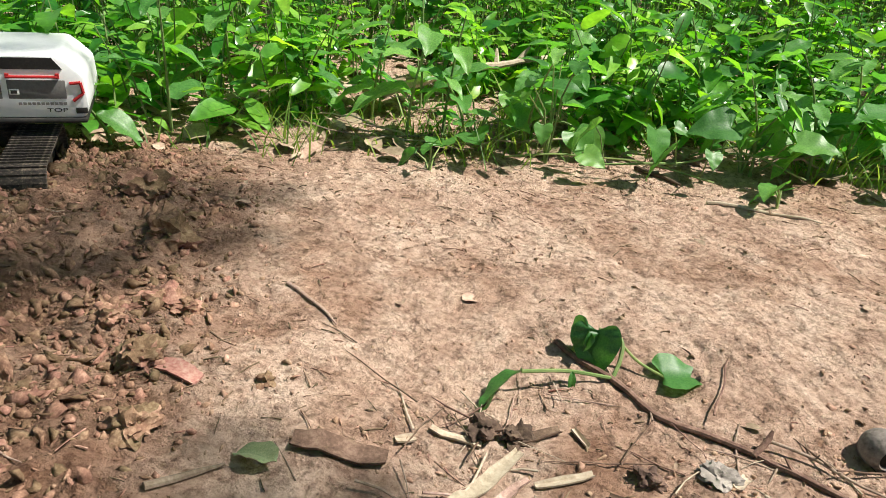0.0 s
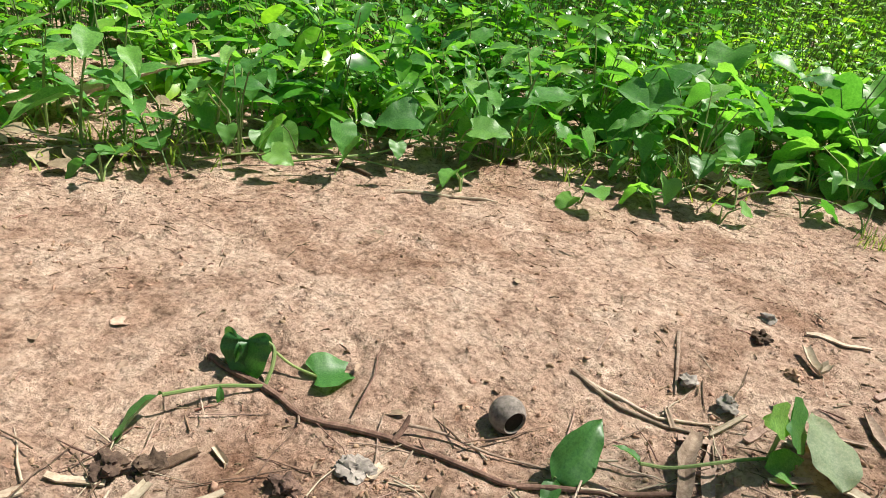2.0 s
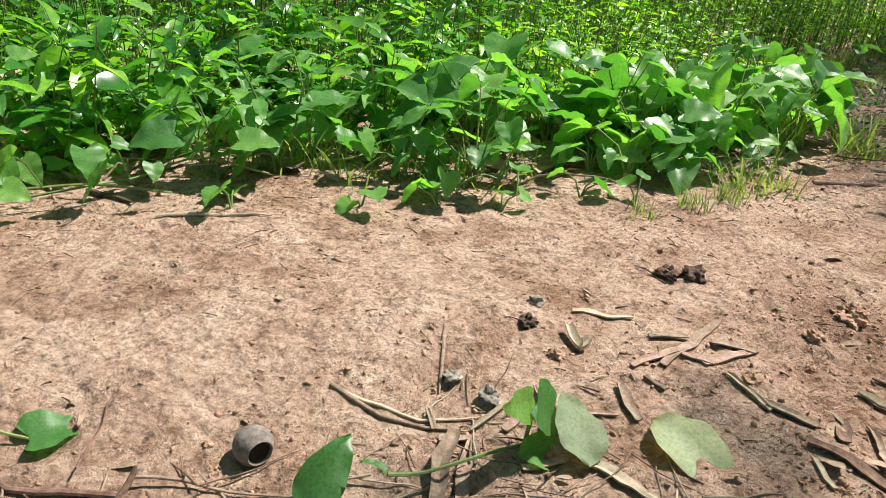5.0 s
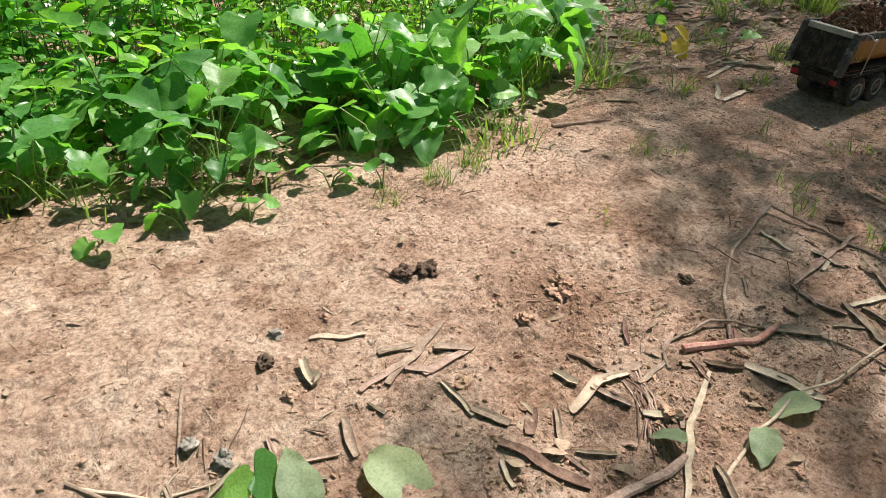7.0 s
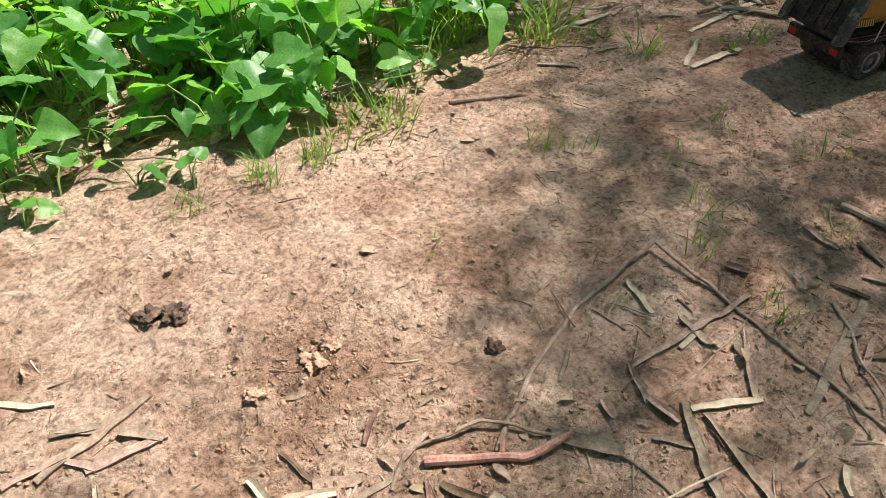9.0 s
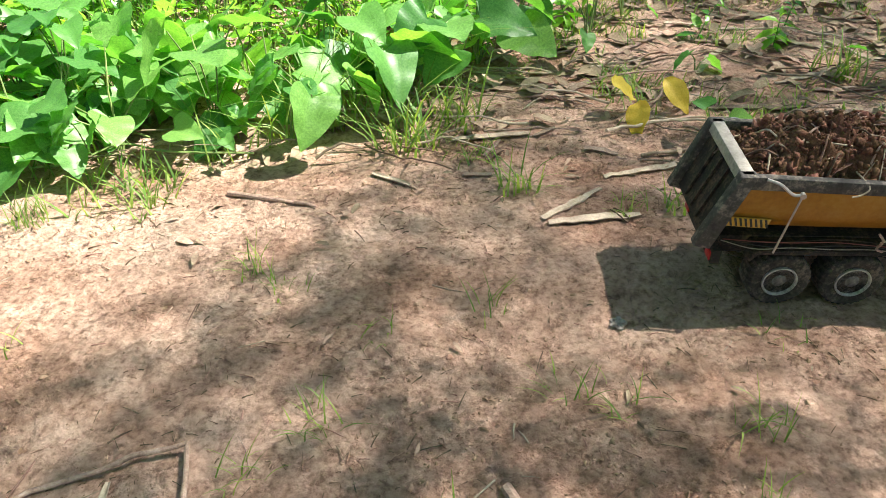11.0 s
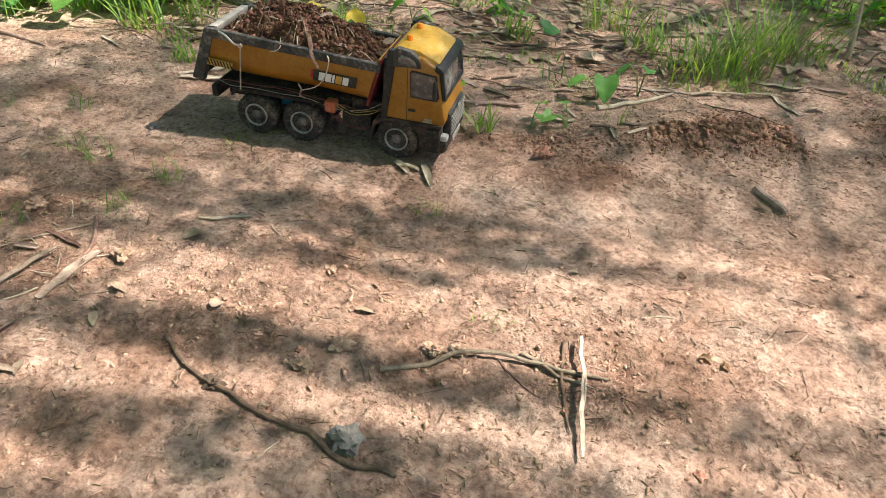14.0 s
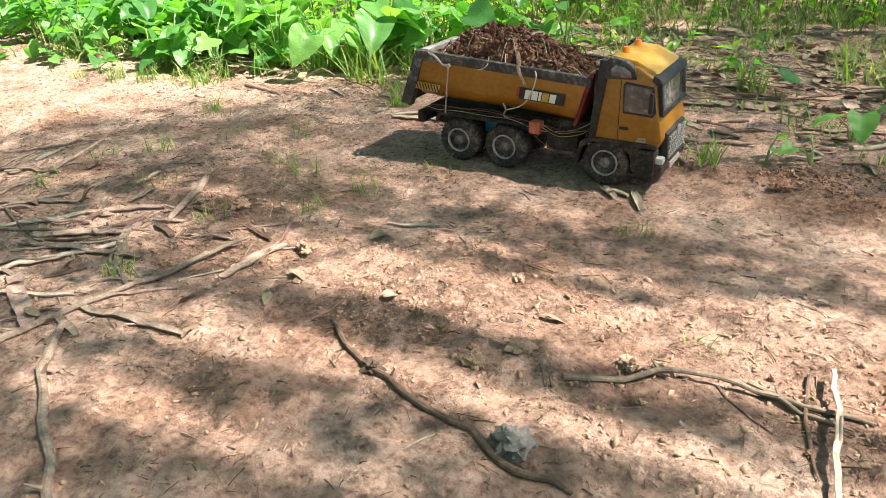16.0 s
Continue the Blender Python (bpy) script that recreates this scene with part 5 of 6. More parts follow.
def build_trees():
    rng = np.random.default_rng(51)
    groups = [[], [], [], []]
    # thin crowns over the dug place and the near part of the track: soft streaks that run across it
    for i in range(50000):
        x, y = rng.uniform(-1.6, 1.9), rng.uniform(-1.1, 0.8)
        streak = noise.noise(Vector((x * 6.0 - y * 2.0, y * 1.3, 0.5))) + 0.4 * noise.noise(Vector((x * 3.0, y * 3.0, 3)))
        even = 0.10 + 0.60 * sstep(1.35, 1.75, x) + 0.25 * sstep(-0.5, -0.8, x)
        if rng.random() > cover(x, y) * (even + (1 - even) * sstep(-0.14, 0.12, streak)):
            continue
        q = Vector((x, y, 0)) + SUN_DIR * (rng.uniform(5.2, 6.6) / SUN_DIR.z)
        groups[0 if x < 0.2 else 1].append((q, 1))
    # high thin crowns that dim the far part of the track evenly
    for i in range(60000):
        x, y = rng.uniform(1.9, 5.2), rng.uniform(-1.4, 2.4)
        back = sstep(-0.24, -0.06, y)
        if back < 0.5 and x < 3.7:
            continue
        streak = noise.noise(Vector((x * 0.45 + 4, y * 7.5 - x * 0.6, 0.5)))
        even = min(1.0, 0.74 + sstep(3.5, 3.8, x) * sstep(0.4, 0.6, y))
        if rng.random() > cover(x, y) * (even + (1 - even) * sstep(-0.08, 0.08, streak)):
            continue
        groups[2 if x < 3 else 3].append((Vector((x, y, 0)) + SUN_DIR * (rng.uniform(6.6, 8.0) / SUN_DIR.z), 1))
    # fine low sprays that throw narrow bars of shade over the bare soil
    for i in range(62000):
        x, y = rng.uniform(1.85, 3.75), rng.uniform(-1.35, -0.10)
        bar = noise.noise(Vector((x * 0.55 + 9, y * 15.0 - x * 0.5, 0.5))) + 0.35 * noise.noise(Vector((x * 1.1, y * 5.0, 6)))
        even = 0.06 + 0.45 * (1 - sstep(2.1, 2.5, x))
        c = 0.74 - 0.42 * sstep(3.0, 3.4, x - 0.4 * (y + 0.3))
        if rng.random() > c * (even + (1 - even) * sstep(-0.08, 0.08, bar - 0.03)):
            continue
        groups[2].append((Vector((x, y, 0)) + SUN_DIR * (rng.uniform(2.9, 3.4) / SUN_DIR.z), 2))
    spots = ((-1.10, 2.60, 5.8, 0.045), (1.95, 2.35, 5.8, 0.04), (6.6, 2.6, 7.4, 0.10), (8.8, 1.4, 7.6, 0.12))
    for k, (x, y, tall, r) in enumerate(spots):
        build_tree(x, y, tall, r, groups[k], 60 + k, ("slender tree with a dark trunk and open leafy crown", "tall tree with a high thin crown")[k > 1])
    t = thing("tree", "slender young tree with a dark trunk among weeds", "tree", pose(2.85, 3.1, -0.02), "trees in the thicket")
    part("trunk", Shape().tube([(0, 0, 0), (0.04, 0.02, 1.2), (0.02, 0.05, 2.6)], [0.05, 0.042, 0.03], 10), BARK, t)
    v, f = strew([leaf_template("small", 1)], rng.normal(0, 0.35, (900, 3)) + (0, 0, 2.9), rotations(rng, 900, 0.5), np.full((900, 3), 0.1), rng)
    cloud("crown", v, f, LEAF_STUFF, "", "", "", True, t)


build_trees()


def build_unseen_wood():
    """Unseen trees added round the clearing to close off the sky and deepen shade."""
    rng = np.random.default_rng(77)
    temps = [leaf_template("broad", 0), leaf_template("small", 2)]
    for k, (x, y) in enumerate(((-4.2, -1.6), (-1.6, -4.6), (2.6, -4.8), (6.6, -4.4), (-3.8, 4.6), (1.2, 6.4))):
        t = thing("tree", "unseen leafy tree added to block sky light", "tree", pose(x, y, -0.02), "trees round the clearing")
        part("trunk", Shape().tube([(0, 0, 0), (0.08, 0.04, 1.8), (0.0, 0.1, 4.4)], [0.13, 0.10, 0.05], 10), BARK, t)
        for q in range(6):
            a = q * 1.05 + k
            part("limb", Shape().tube([(0.04, 0.06, 2.6 + 0.25 * q), (0.8 * math.cos(a), 0.8 * math.sin(a), 3.5 + 0.2 * q), (1.7 * math.cos(a), 1.7 * math.sin(a), 4.0 + 0.25 * q)], [0.05, 0.035, 0.012], 6), BARK, t)
        c = rng.normal(0, 1, (46, 3)) * (1.15, 1.15, 0.75) + (0, 0, 4.4)
        at = (c[rng.integers(0, 46, 2600)] + rng.normal(0, 0.28, (2600, 3)))
        at[:, 2] = np.maximum(at[:, 2], 2.6)
        v, f = strew(temps, at, rotations(rng, 2600, 0.5), rng.uniform(0.16, 0.3, (2600, 1)) * np.ones(3), rng)
        cloud("crown", v, f, LEAF_STUFF, "", "", "", True, t)


build_unseen_wood()


# ---- toy dump truck ----
def wheel(parent, x, y, r, w, out, name="wheel"):
    """Tyre with lugs and a dished metal rim; out is -1 where its face looks to -y."""
    m = Matrix.Translation((x, y, r)) @ (Matrix.Identity(4) if out < 0 else Matrix.Rotation(math.pi, 4, "Z"))
    t = new(name)
    t.parent = parent
    t.matrix_basis = m
    ri = r * 0.57
    ty = Shape().lathe([(ri, -w / 2 + 0.003), (r * 0.72, -w / 2), (r * 0.92, -w / 2 + 0.001), (r * 0.985, -w / 2 + 0.004), (r, -w / 2 + 0.007), (r, -w / 6), (r, 0.0), (r, w / 6), (r, w / 2 - 0.007), (r * 0.985, w / 2 - 0.004), (r * 0.92, w / 2 - 0.001), (ri, w / 2)], 120)
    # chevron tread pressed out of the ring itself
    for i, (px, py, pz) in enumerate(ty.v):
        if math.hypot(px, pz) > r * 0.98:
            k = i % 120
            lug = ((k + int(abs(py) / w * 4)) % 4) < 2
            g = 1.035 if lug else 0.99
            ty.v[i] = (px * g, py, pz * g)
    part("tyre", ty, TYRE, t)
    rim = part("rim", Shape().lathe([(ri, -w / 2 + 0.003), (ri * 0.88, -w / 2 + 0.0035), (ri * 0.80, -w / 2 + 0.012), (ri * 0.52, -w / 2 + 0.011), (ri * 0.46, -w / 2 + 0.004), (ri * 0.34, -w / 2 + 0.002), (ri * 0.2, -w / 2 + 0.0015), (0.0005, -w / 2 + 0.0015)], 32), RIMDISH, t, "dusty grey metal rim")
    part("rim_ring", Shape().lathe([(ri * 1.0, -w / 2 + 0.0035), (ri * 1.0, -w / 2 - 0.0008), (ri * 0.93, -w / 2 - 0.0012), (ri * 0.88, -w / 2 + 0.0005), (ri * 0.87, -w / 2 + 0.0035)], 32), RIM, rim)
    bolts = Shape()
    for k in range(8):
        a = 2 * math.pi * k / 8
        c = (ri * 0.62 * math.cos(a), -w / 2 + 0.0105, ri * 0.62 * math.sin(a))
        bolts.lathe([(0.0016, -0.002), (0.0016, 0.002)], 6, Matrix.Translation(c))
    part("bolt_ring", bolts, STEEL, rim)
    holes = Shape()
    for k in range(8):
        a = 2 * math.pi * (k + 0.5) / 8
        holes.lathe([(0.0021, -0.0007), (0.0021, 0.0007)], 8, Matrix.Translation((ri * 0.66 * math.cos(a), -w / 2 + 0.0108, ri * 0.7 * math.sin(a))))
    part("vent_hole", holes, BLACK, rim)
    return t


def build_truck(m):
    W = 0.165
    t = thing("toy_dump_truck", "muddy ochre toy dump truck carrying earth on the track", "toy truck", m)
    # frame
    for y in (0.052, 0.103):
        part("chassis_rail", Shape().box(-0.085, 0.375, y, y + 0.010, 0.058, 0.082, 0.002), MUDDY, t)
    for x in (-0.08, 0.05, 0.2, 0.29):
        part("cross_member", Shape().box(x, x + 0.012, 0.055, 0.11, 0.06, 0.078, 0.001), MUDDY, t)
    for x in (0.0, 0.103, 0.31):
        part("axle", Shape().lathe([(0.006, 0.02), (0.006, W - 0.02)], 10, Matrix.Translation((x, 0, 0.041))), MUDDY, t)
        part("axle_housing", Shape().lathe([(0.004, -0.014), (0.014, -0.01), (0.014, 0.01), (0.004, 0.014)], 12, Matrix.Translation((x, W / 2, 0.041))), MUDDY, t)
    for x in (0.0, 0.103):
        wheel(t, x, 0.022, 0.0435, 0.044, -1)
        wheel(t, x, W - 0.022, 0.0435, 0.044, 1)
    wheel(t, 0.31, 0.013, 0.0435, 0.026, -1)
    wheel(t, 0.31, W - 0.013, 0.0435, 0.026, 1)
    part("motor", Shape().box(0.035, 0.065, 0.05, 0.115, 0.052, 0.085, 0.003), TEAL, t, "teal motor housing")
    # rear mudguards and deck under the tipping body
    for y0, y1 in ((0.0, 0.05), (W - 0.05, W)):
        part("rear_mudguard", Shape().prism([(-0.055, 0.080), (-0.045, 0.098), (0.150, 0.098), (0.162, 0.083), (0.157, 0.081), (0.146, 0.091), (-0.042, 0.091), (-0.050, 0.079)], y0, y1, 0.0015), MUDDY, t)
        part("side_tank", Shape().box(0.19, 0.255, y0 + 0.006, y1 - 0.004, 0.050, 0.082, 0.006), MUDDY, t, "muddy dark side tank")
    part("deck", Shape().box(-0.09, 0.265, 0.035, 0.13, 0.084, 0.100, 0.003), MUDDY, t)
    part("tail_beam", Shape().box(-0.102, -0.088, 0.008, W - 0.008, 0.066, 0.092, 0.003), MUDDY, t)
    for y in (0.012, W - 0.032):
        part("tail_lamp", Shape().box(-0.1045, -0.101, y, y + 0.02, 0.072, 0.086, 0.001), RED, t)
    part("valve_block", Shape().box(0.157, 0.180, -0.004, 0.02, 0.080, 0.104, 0.003), RUSTRED, t, "muddy red block beside the frame")
    # tipping body: a rounded trough
    bed = new("tipping_body")
    bed.parent = t
    bed.matrix_basis = pose(0, 0, 0)
    prof = [(0.0, 0.205), (0.0, 0.165), (0.004, 0.145), (0.016, 0.126), (0.036, 0.113), (0.06, 0.108)]
    ring = prof + [(W - y, z) for y, z in prof[::-1]]
    inner = [(0.006, 0.205), (0.006, 0.165), (0.010, 0.148), (0.021, 0.131), (0.039, 0.119), (0.06, 0.114)]
    inner = inner + [(W - y, z) for y, z in inner[::-1]]
    sh, n = Shape(), len(ring)
    v = []
    for k, (xa, lift) in enumerate(((-0.105, 0.010), (-0.06, 0.007), (0.02, 0.004), (0.13, 0.002), (0.235, -0.006), (0.255, -0.010))):
        for y, z in ring + inner[::-1]:
            up = (z - 0.108) / 0.097
            slant = 0.024 * up if k == 0 else (0.03 * up - 0.015 if k == 5 else 0)
            v.append((xa + slant, y, z + lift))
    q = 2 * n
    f = [(a * q + i, a * q + (i + 1) % q, (a + 1) * q + (i + 1) % q, (a + 1) * q + i) for a in range(5) for i in range(q)]
    for e in (0, 5 * q):
        f += [(e + i, e + i + 1, e + q - 2 - i, e + q - 1 - i) for i in range(n - 1)]
    part("trough", sh.add(v, f), PAINT, bed, "scuffed ochre trough with a rounded belly")
    for y0, y1 in ((-0.003, 0.009), (W - 0.009, W + 0.003)):
        part("top_rail", Shape().prism([(-0.083, 0.199), (-0.083, 0.219), (0.255, 0.200), (0.275, 0.198), (0.275, 0.181), (0.13, 0.189)], y0, y1, 0.002), RIMDARK, bed, "dark scuffed top rail caked with dust")
    part("front_wall", Shape().prism([(0.243, 0.105), (0.250, 0.105), (0.279, 0.205), (0.271, 0.205)], 0.003, W - 0.003, 0.001), DARKRED, bed, "dark red front wall of the trough")
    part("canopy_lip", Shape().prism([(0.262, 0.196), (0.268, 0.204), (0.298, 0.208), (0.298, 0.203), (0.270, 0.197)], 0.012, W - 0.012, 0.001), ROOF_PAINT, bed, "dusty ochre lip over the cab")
    tail = part("tailgate", Shape().prism([(-0.122, 0.112), (-0.117, 0.110), (-0.080, 0.207), (-0.085, 0.209)], 0.010, W - 0.010, 0.001), MUDDY, bed, "dark dented tailgate")
    for y0, y1 in ((-0.004, 0.014), (W - 0.014, W + 0.004)):
        part("tail_frame", Shape().prism([(-0.136, 0.108), (-0.112, 0.103), (-0.072, 0.219), (-0.094, 0.219)], y0, y1, 0.002), RIMDARK, tail)
    part("tail_top", Shape().prism([(-0.095, 0.204), (-0.092, 0.219), (-0.074, 0.219), (-0.078, 0.203)], 0.002, W - 0.002, 0.002), DUSTGREY, tail)
    for y in (0.05, 0.08, 0.11):
        part("tail_rib", Shape().prism([(-0.124, 0.120), (-0.120, 0.120), (-0.090, 0.200), (-0.094, 0.200)], y, y + 0.006), MUDDY, tail)
    for y0, y1, s in ((-0.0016, 0.0004, -1), (W - 0.0004, W + 0.0016, 1)):
        dec = part("hazard_plate", Shape().prism([(-0.100, 0.142), (-0.096, 0.156), (-0.040, 0.152), (-0.044, 0.138)], y0, y1), ROOF_PAINT, bed, "striped black and yellow hazard plate")
        for k in range(8):
            x = -0.097 + 0.0069 * k
            part("stripe", Shape().prism([(x + 0.004, 0.1425 - 0.0005 * k), (x, 0.1555 - 0.0005 * k), (x + 0.0032, 0.1553 - 0.0005 * k), (x + 0.0072, 0.1422 - 0.0005 * k)], y0 - 0.0006 * (s < 0), y1 + 0.0006 * (s > 0)), TRIM, dec)
        logo = part("name_plate", Shape().prism([(0.134, 0.146), (0.138, 0.168), (0.228, 0.163), (0.224, 0.141)], y0, y1), TRIM, bed, "black name plate with white marks")
        for k, (x, w) in enumerate(((0.146, 0.012), (0.160, 0.012), (0.174, 0.005), (0.181, 0.013), (0.196, 0.012))):
            part("mark", Shape().prism([(x, 0.1470 - 0.0006 * k), (x + 0.003, 0.1640 - 0.0008 * k), (x + 0.003 + w, 0.1635 - 0.0008 * k), (x + w, 0.1465 - 0.0006 * k)], y0 - 0.0006 * (s < 0), y1 + 0.0006 * (s > 0)), PRINT if k != 3 else ROOF_PAINT, logo)
        part("red_mark", Shape().prism([(0.129, 0.150), (0.132, 0.168), (0.137, 0.168), (0.134, 0.150)], y0, y1), RED, bed)
    for y in (0.0, W):
        s = -1 if y == 0 else 1
        arm = part("latch_arm", Shape().tube(smooth_line([(-0.062, y + s * 0.004, 0.216), (-0.045, y + s * 0.008, 0.211), (-0.028, y + s * 0.010, 0.198), (-0.018, y + s * 0.011, 0.197)]), 0.0022, 6), STEEL, bed, "bent steel latch arm")
        part("pivot", Shape().lathe([(0.004, -0.003), (0.004, 0.003)], 12, Matrix.Translation((-0.014, y + s * 0.010, 0.196))), STEEL, arm)
        part("lift_rod", Shape().tube([(-0.014, y + s * 0.010, 0.194), (-0.026, y + s * 0.006, 0.10)], 0.0015, 6), STEEL, bed)
    # cab
    cab = new("cab")
    cab.parent = t
    cab.matrix_basis = pose(0, 0, 0)
    part("cab_shell", Shape().prism([(0.283, 0.080), (0.402, 0.080), (0.411, 0.100), (0.403, 0.135), (0.391, 0.205), (0.36, 0.224), (0.30, 0.228), (0.290, 0.215)], 0.0, W, 0.006), PAINT, cab, "ochre painted cab shell")
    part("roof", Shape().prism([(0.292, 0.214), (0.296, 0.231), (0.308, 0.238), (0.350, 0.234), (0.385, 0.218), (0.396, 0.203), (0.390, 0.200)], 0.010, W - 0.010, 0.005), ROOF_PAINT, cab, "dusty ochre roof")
    part("roof_edge", Shape().prism([(0.384, 0.202), (0.386, 0.214), (0.398, 0.208), (0.404, 0.198), (0.398, 0.194)], -0.002, W + 0.002, 0.002), TRIM, cab, "black sun visor caked with mud")
    for y0, y1, s in ((-0.003, 0.010, -1), (W - 0.010, W + 0.003, 1)):
        part("rear_pillar", Shape().prism([(0.276, 0.082), (0.288, 0.082), (0.305, 0.204), (0.303, 0.232), (0.290, 0.232)], y0, y1, 0.0015), TRIM, cab, "black rear pillar")
        part("side_spoiler", Shape().prism([(0.300, 0.200), (0.300, 0.231), (0.309, 0.239), (0.336, 0.235), (0.353, 0.222), (0.358, 0.203)], y0 - 0.001, y1 + 0.001, 0.003), RIMDARK, cab, "black roof spoiler caked with dust")
        part("quarter_panel", Shape().prism([(0.311, 0.206), (0.312, 0.220), (0.321, 0.226), (0.336, 0.223), (0.347, 0.215), (0.349, 0.206)], y0 - 0.0022 if s < 0 else y0, y1 if s < 0 else y1 + 0.0022, 0.0005), GLASS, cab, "dusty grey panel in the spoiler")
        yo, yi = (-0.0015, 0.004) if s < 0 else (W - 0.004, W + 0.0015)
        win = part("side_window_frame", Shape().prism([(0.337, 0.142), (0.334, 0.192), (0.339, 0.198), (0.388, 0.193), (0.396, 0.149), (0.391, 0.140)], yo, yi, 0.001), TRIM, cab)
        yo2, yi2 = (-0.0022, 0.003) if s < 0 else (W - 0.003, W + 0.0022)
        part("side_window", Shape().prism([(0.340, 0.146), (0.338, 0.190), (0.342, 0.194), (0.385, 0.190), (0.392, 0.151), (0.389, 0.144)], yo2, yi2), GLASS, win, "dusty grey side window")
        part("door_seam", Shape().tube([(0.331, yo + (0.0012 if s < 0 else 0.0043), 0.082), (0.330, yo + (0.0012 if s < 0 else 0.0043), 0.2)], 0.0006, 5), TRIM, cab)
        part("door_handle", Shape().box(0.333, 0.349, yo - 0.001 * (s < 0), yi + 0.001 * (s > 0), 0.112, 0.117, 0.001), TRIM, cab, "black door handle")
        for k in range(2):
            part("door_mark", Shape().box(0.368 - 0.003 * k, 0.383, yo + 0.0008 * (s < 0) - 0.0004, yi - 0.0008 * (s > 0) + 0.0004, 0.098 - 0.005 * k, 0.101 - 0.005 * k), DUSTGREY, cab, "faint grey printed mark")
        ym = -0.013 if s < 0 else W + 0.003
        mir = part("mirror", Shape().box(0.384, 0.392, ym, ym + 0.010, 0.148, 0.185, 0.003), TRIM, cab, "tall black side mirror")
        part("mirror_arm", Shape().tube([(0.388, ym + 0.005, 0.17), (0.386, W * (s > 0), 0.166)], 0.0016, 6), TRIM, mir)
        part("front_mudguard", Shape().prism([(0.258, 0.035), (0.266, 0.070), (0.288, 0.084), (0.336, 0.084), (0.356, 0.068), (0.363, 0.036), (0.371, 0.036), (0.371, 0.082), (0.404, 0.084), (0.404, 0.091), (0.283, 0.092), (0.262, 0.080), (0.250, 0.036)], y0 - 0.001, (0.036 if s < 0 else y1 + 0.001) if s < 0 else y1, 0.0015) if s < 0 else Shape().prism([(0.258, 0.035), (0.266, 0.070), (0.288, 0.084), (0.336, 0.084), (0.356, 0.068), (0.363, 0.036), (0.371, 0.036), (0.371, 0.082), (0.404, 0.084), (0.404, 0.091), (0.283, 0.092), (0.262, 0.080), (0.250, 0.036)], W - 0.036, W + 0.004, 0.0015), MUDDY, cab)
        part("step", Shape().box(0.366, 0.402, y0, y0 + 0.03 if s < 0 else y1, 0.028, 0.080, 0.004) if s < 0 else Shape().box(0.366, 0.402, W - 0.03, W + 0.003, 0.028, 0.080, 0.004), MUDDY, cab)
        yl = 0.006 if s < 0 else W - 0.034
        part("headlight", Shape().box(0.396, 0.4165, yl - 0.003, yl + 0.017 + 0.008 * (s > 0), 0.053, 0.067, 0.005), LAMP, cab, "clear headlight")
    part("windshield", Shape().prism([(0.403, 0.150), (0.4065, 0.150), (0.3985, 0.198), (0.394, 0.200)], 0.012, W - 0.012, 0.001), GLASS, cab, "dusty grey windshield")
    for y in (0.0035, W - 0.0125):
        part("front_pillar", Shape().prism([(0.401, 0.143), (0.408, 0.143), (0.4, 0.2), (0.391, 0.202)], y, y + 0.009, 0.001), TRIM, cab)
    part("wiper_panel", Shape().prism([(0.401, 0.141), (0.4085, 0.141), (0.407, 0.151), (0.401, 0.151)], 0.006, W - 0.006, 0.001), TRIM, cab)
    for y in (0.05, 0.095):
        part("wiper", Shape().tube([(0.4085, y, 0.148), (0.4085, y + 0.03, 0.154)], 0.001, 5), TRIM, cab)
    gr = part("grille", Shape().prism([(0.400, 0.054), (0.4175, 0.054), (0.4155, 0.106), (0.404, 0.110)], 0.024, W - 0.024, 0.002), TRIM, cab, "black studded grille")
    for i in range(5):
        for j in range(10):
            st = Shape().box(0.4145, 0.4195, 0.030 + j * 0.0110, 0.0375 + j * 0.0110, 0.059 + i * 0.0090, 0.0645 + i * 0.0090, 0.0008)
            part("stud", st, STEEL, gr)
    part("badge", Shape().lathe([(0.001, -0.002), (0.010, -0.0015), (0.010, 0.0015), (0.001, 0.002)], 20, Matrix.Translation((0.4195, W / 2, 0.100)) @ Matrix.Rotation(math.pi / 2, 4, "Z")), STEEL, gr, "round plain metal badge")
    part("bumper", Shape().prism([(0.372, 0.030), (0.410, 0.028), (0.416, 0.036), (0.416, 0.052), (0.405, 0.056), (0.372, 0.056)], 0.002, W - 0.002, 0.004), MUDDY, cab, "muddy black bumper")
    part("bumper_plate", Shape().box(0.413, 0.4185, 0.05, W - 0.05, 0.034, 0.046, 0.001), DUSTGREY, cab)
    for x, y in ((0.318, 0.052), (0.318, 0.122)):
        b = part("beacon", Shape().lathe([(0.0065, 0.0), (0.0065, 0.007), (0.005, 0.010), (0.001, 0.0105)], 12, Matrix.Translation((x, y, 0.2365)) @ Matrix.Rotation(math.pi / 2, 4, "X")), ORANGE, cab, "small orange roof beacon")
    part("air_horn", Shape().lathe([(0.003, 0), (0.003, 0.02)], 8, Matrix.Translation((0.296, 0.155, 0.236))), TRIM, cab)
    part("cab_back", Shape().box(0.279, 0.286, 0.006, W - 0.006, 0.085, 0.212, 0.002), MUDDY, cab)
    part("frame_clutter", Shape().box(0.205, 0.278, 0.025, 0.14, 0.082, 0.108, 0.004), MUDDY, t)
    # cables along the near side
    rng = random.Random(3)
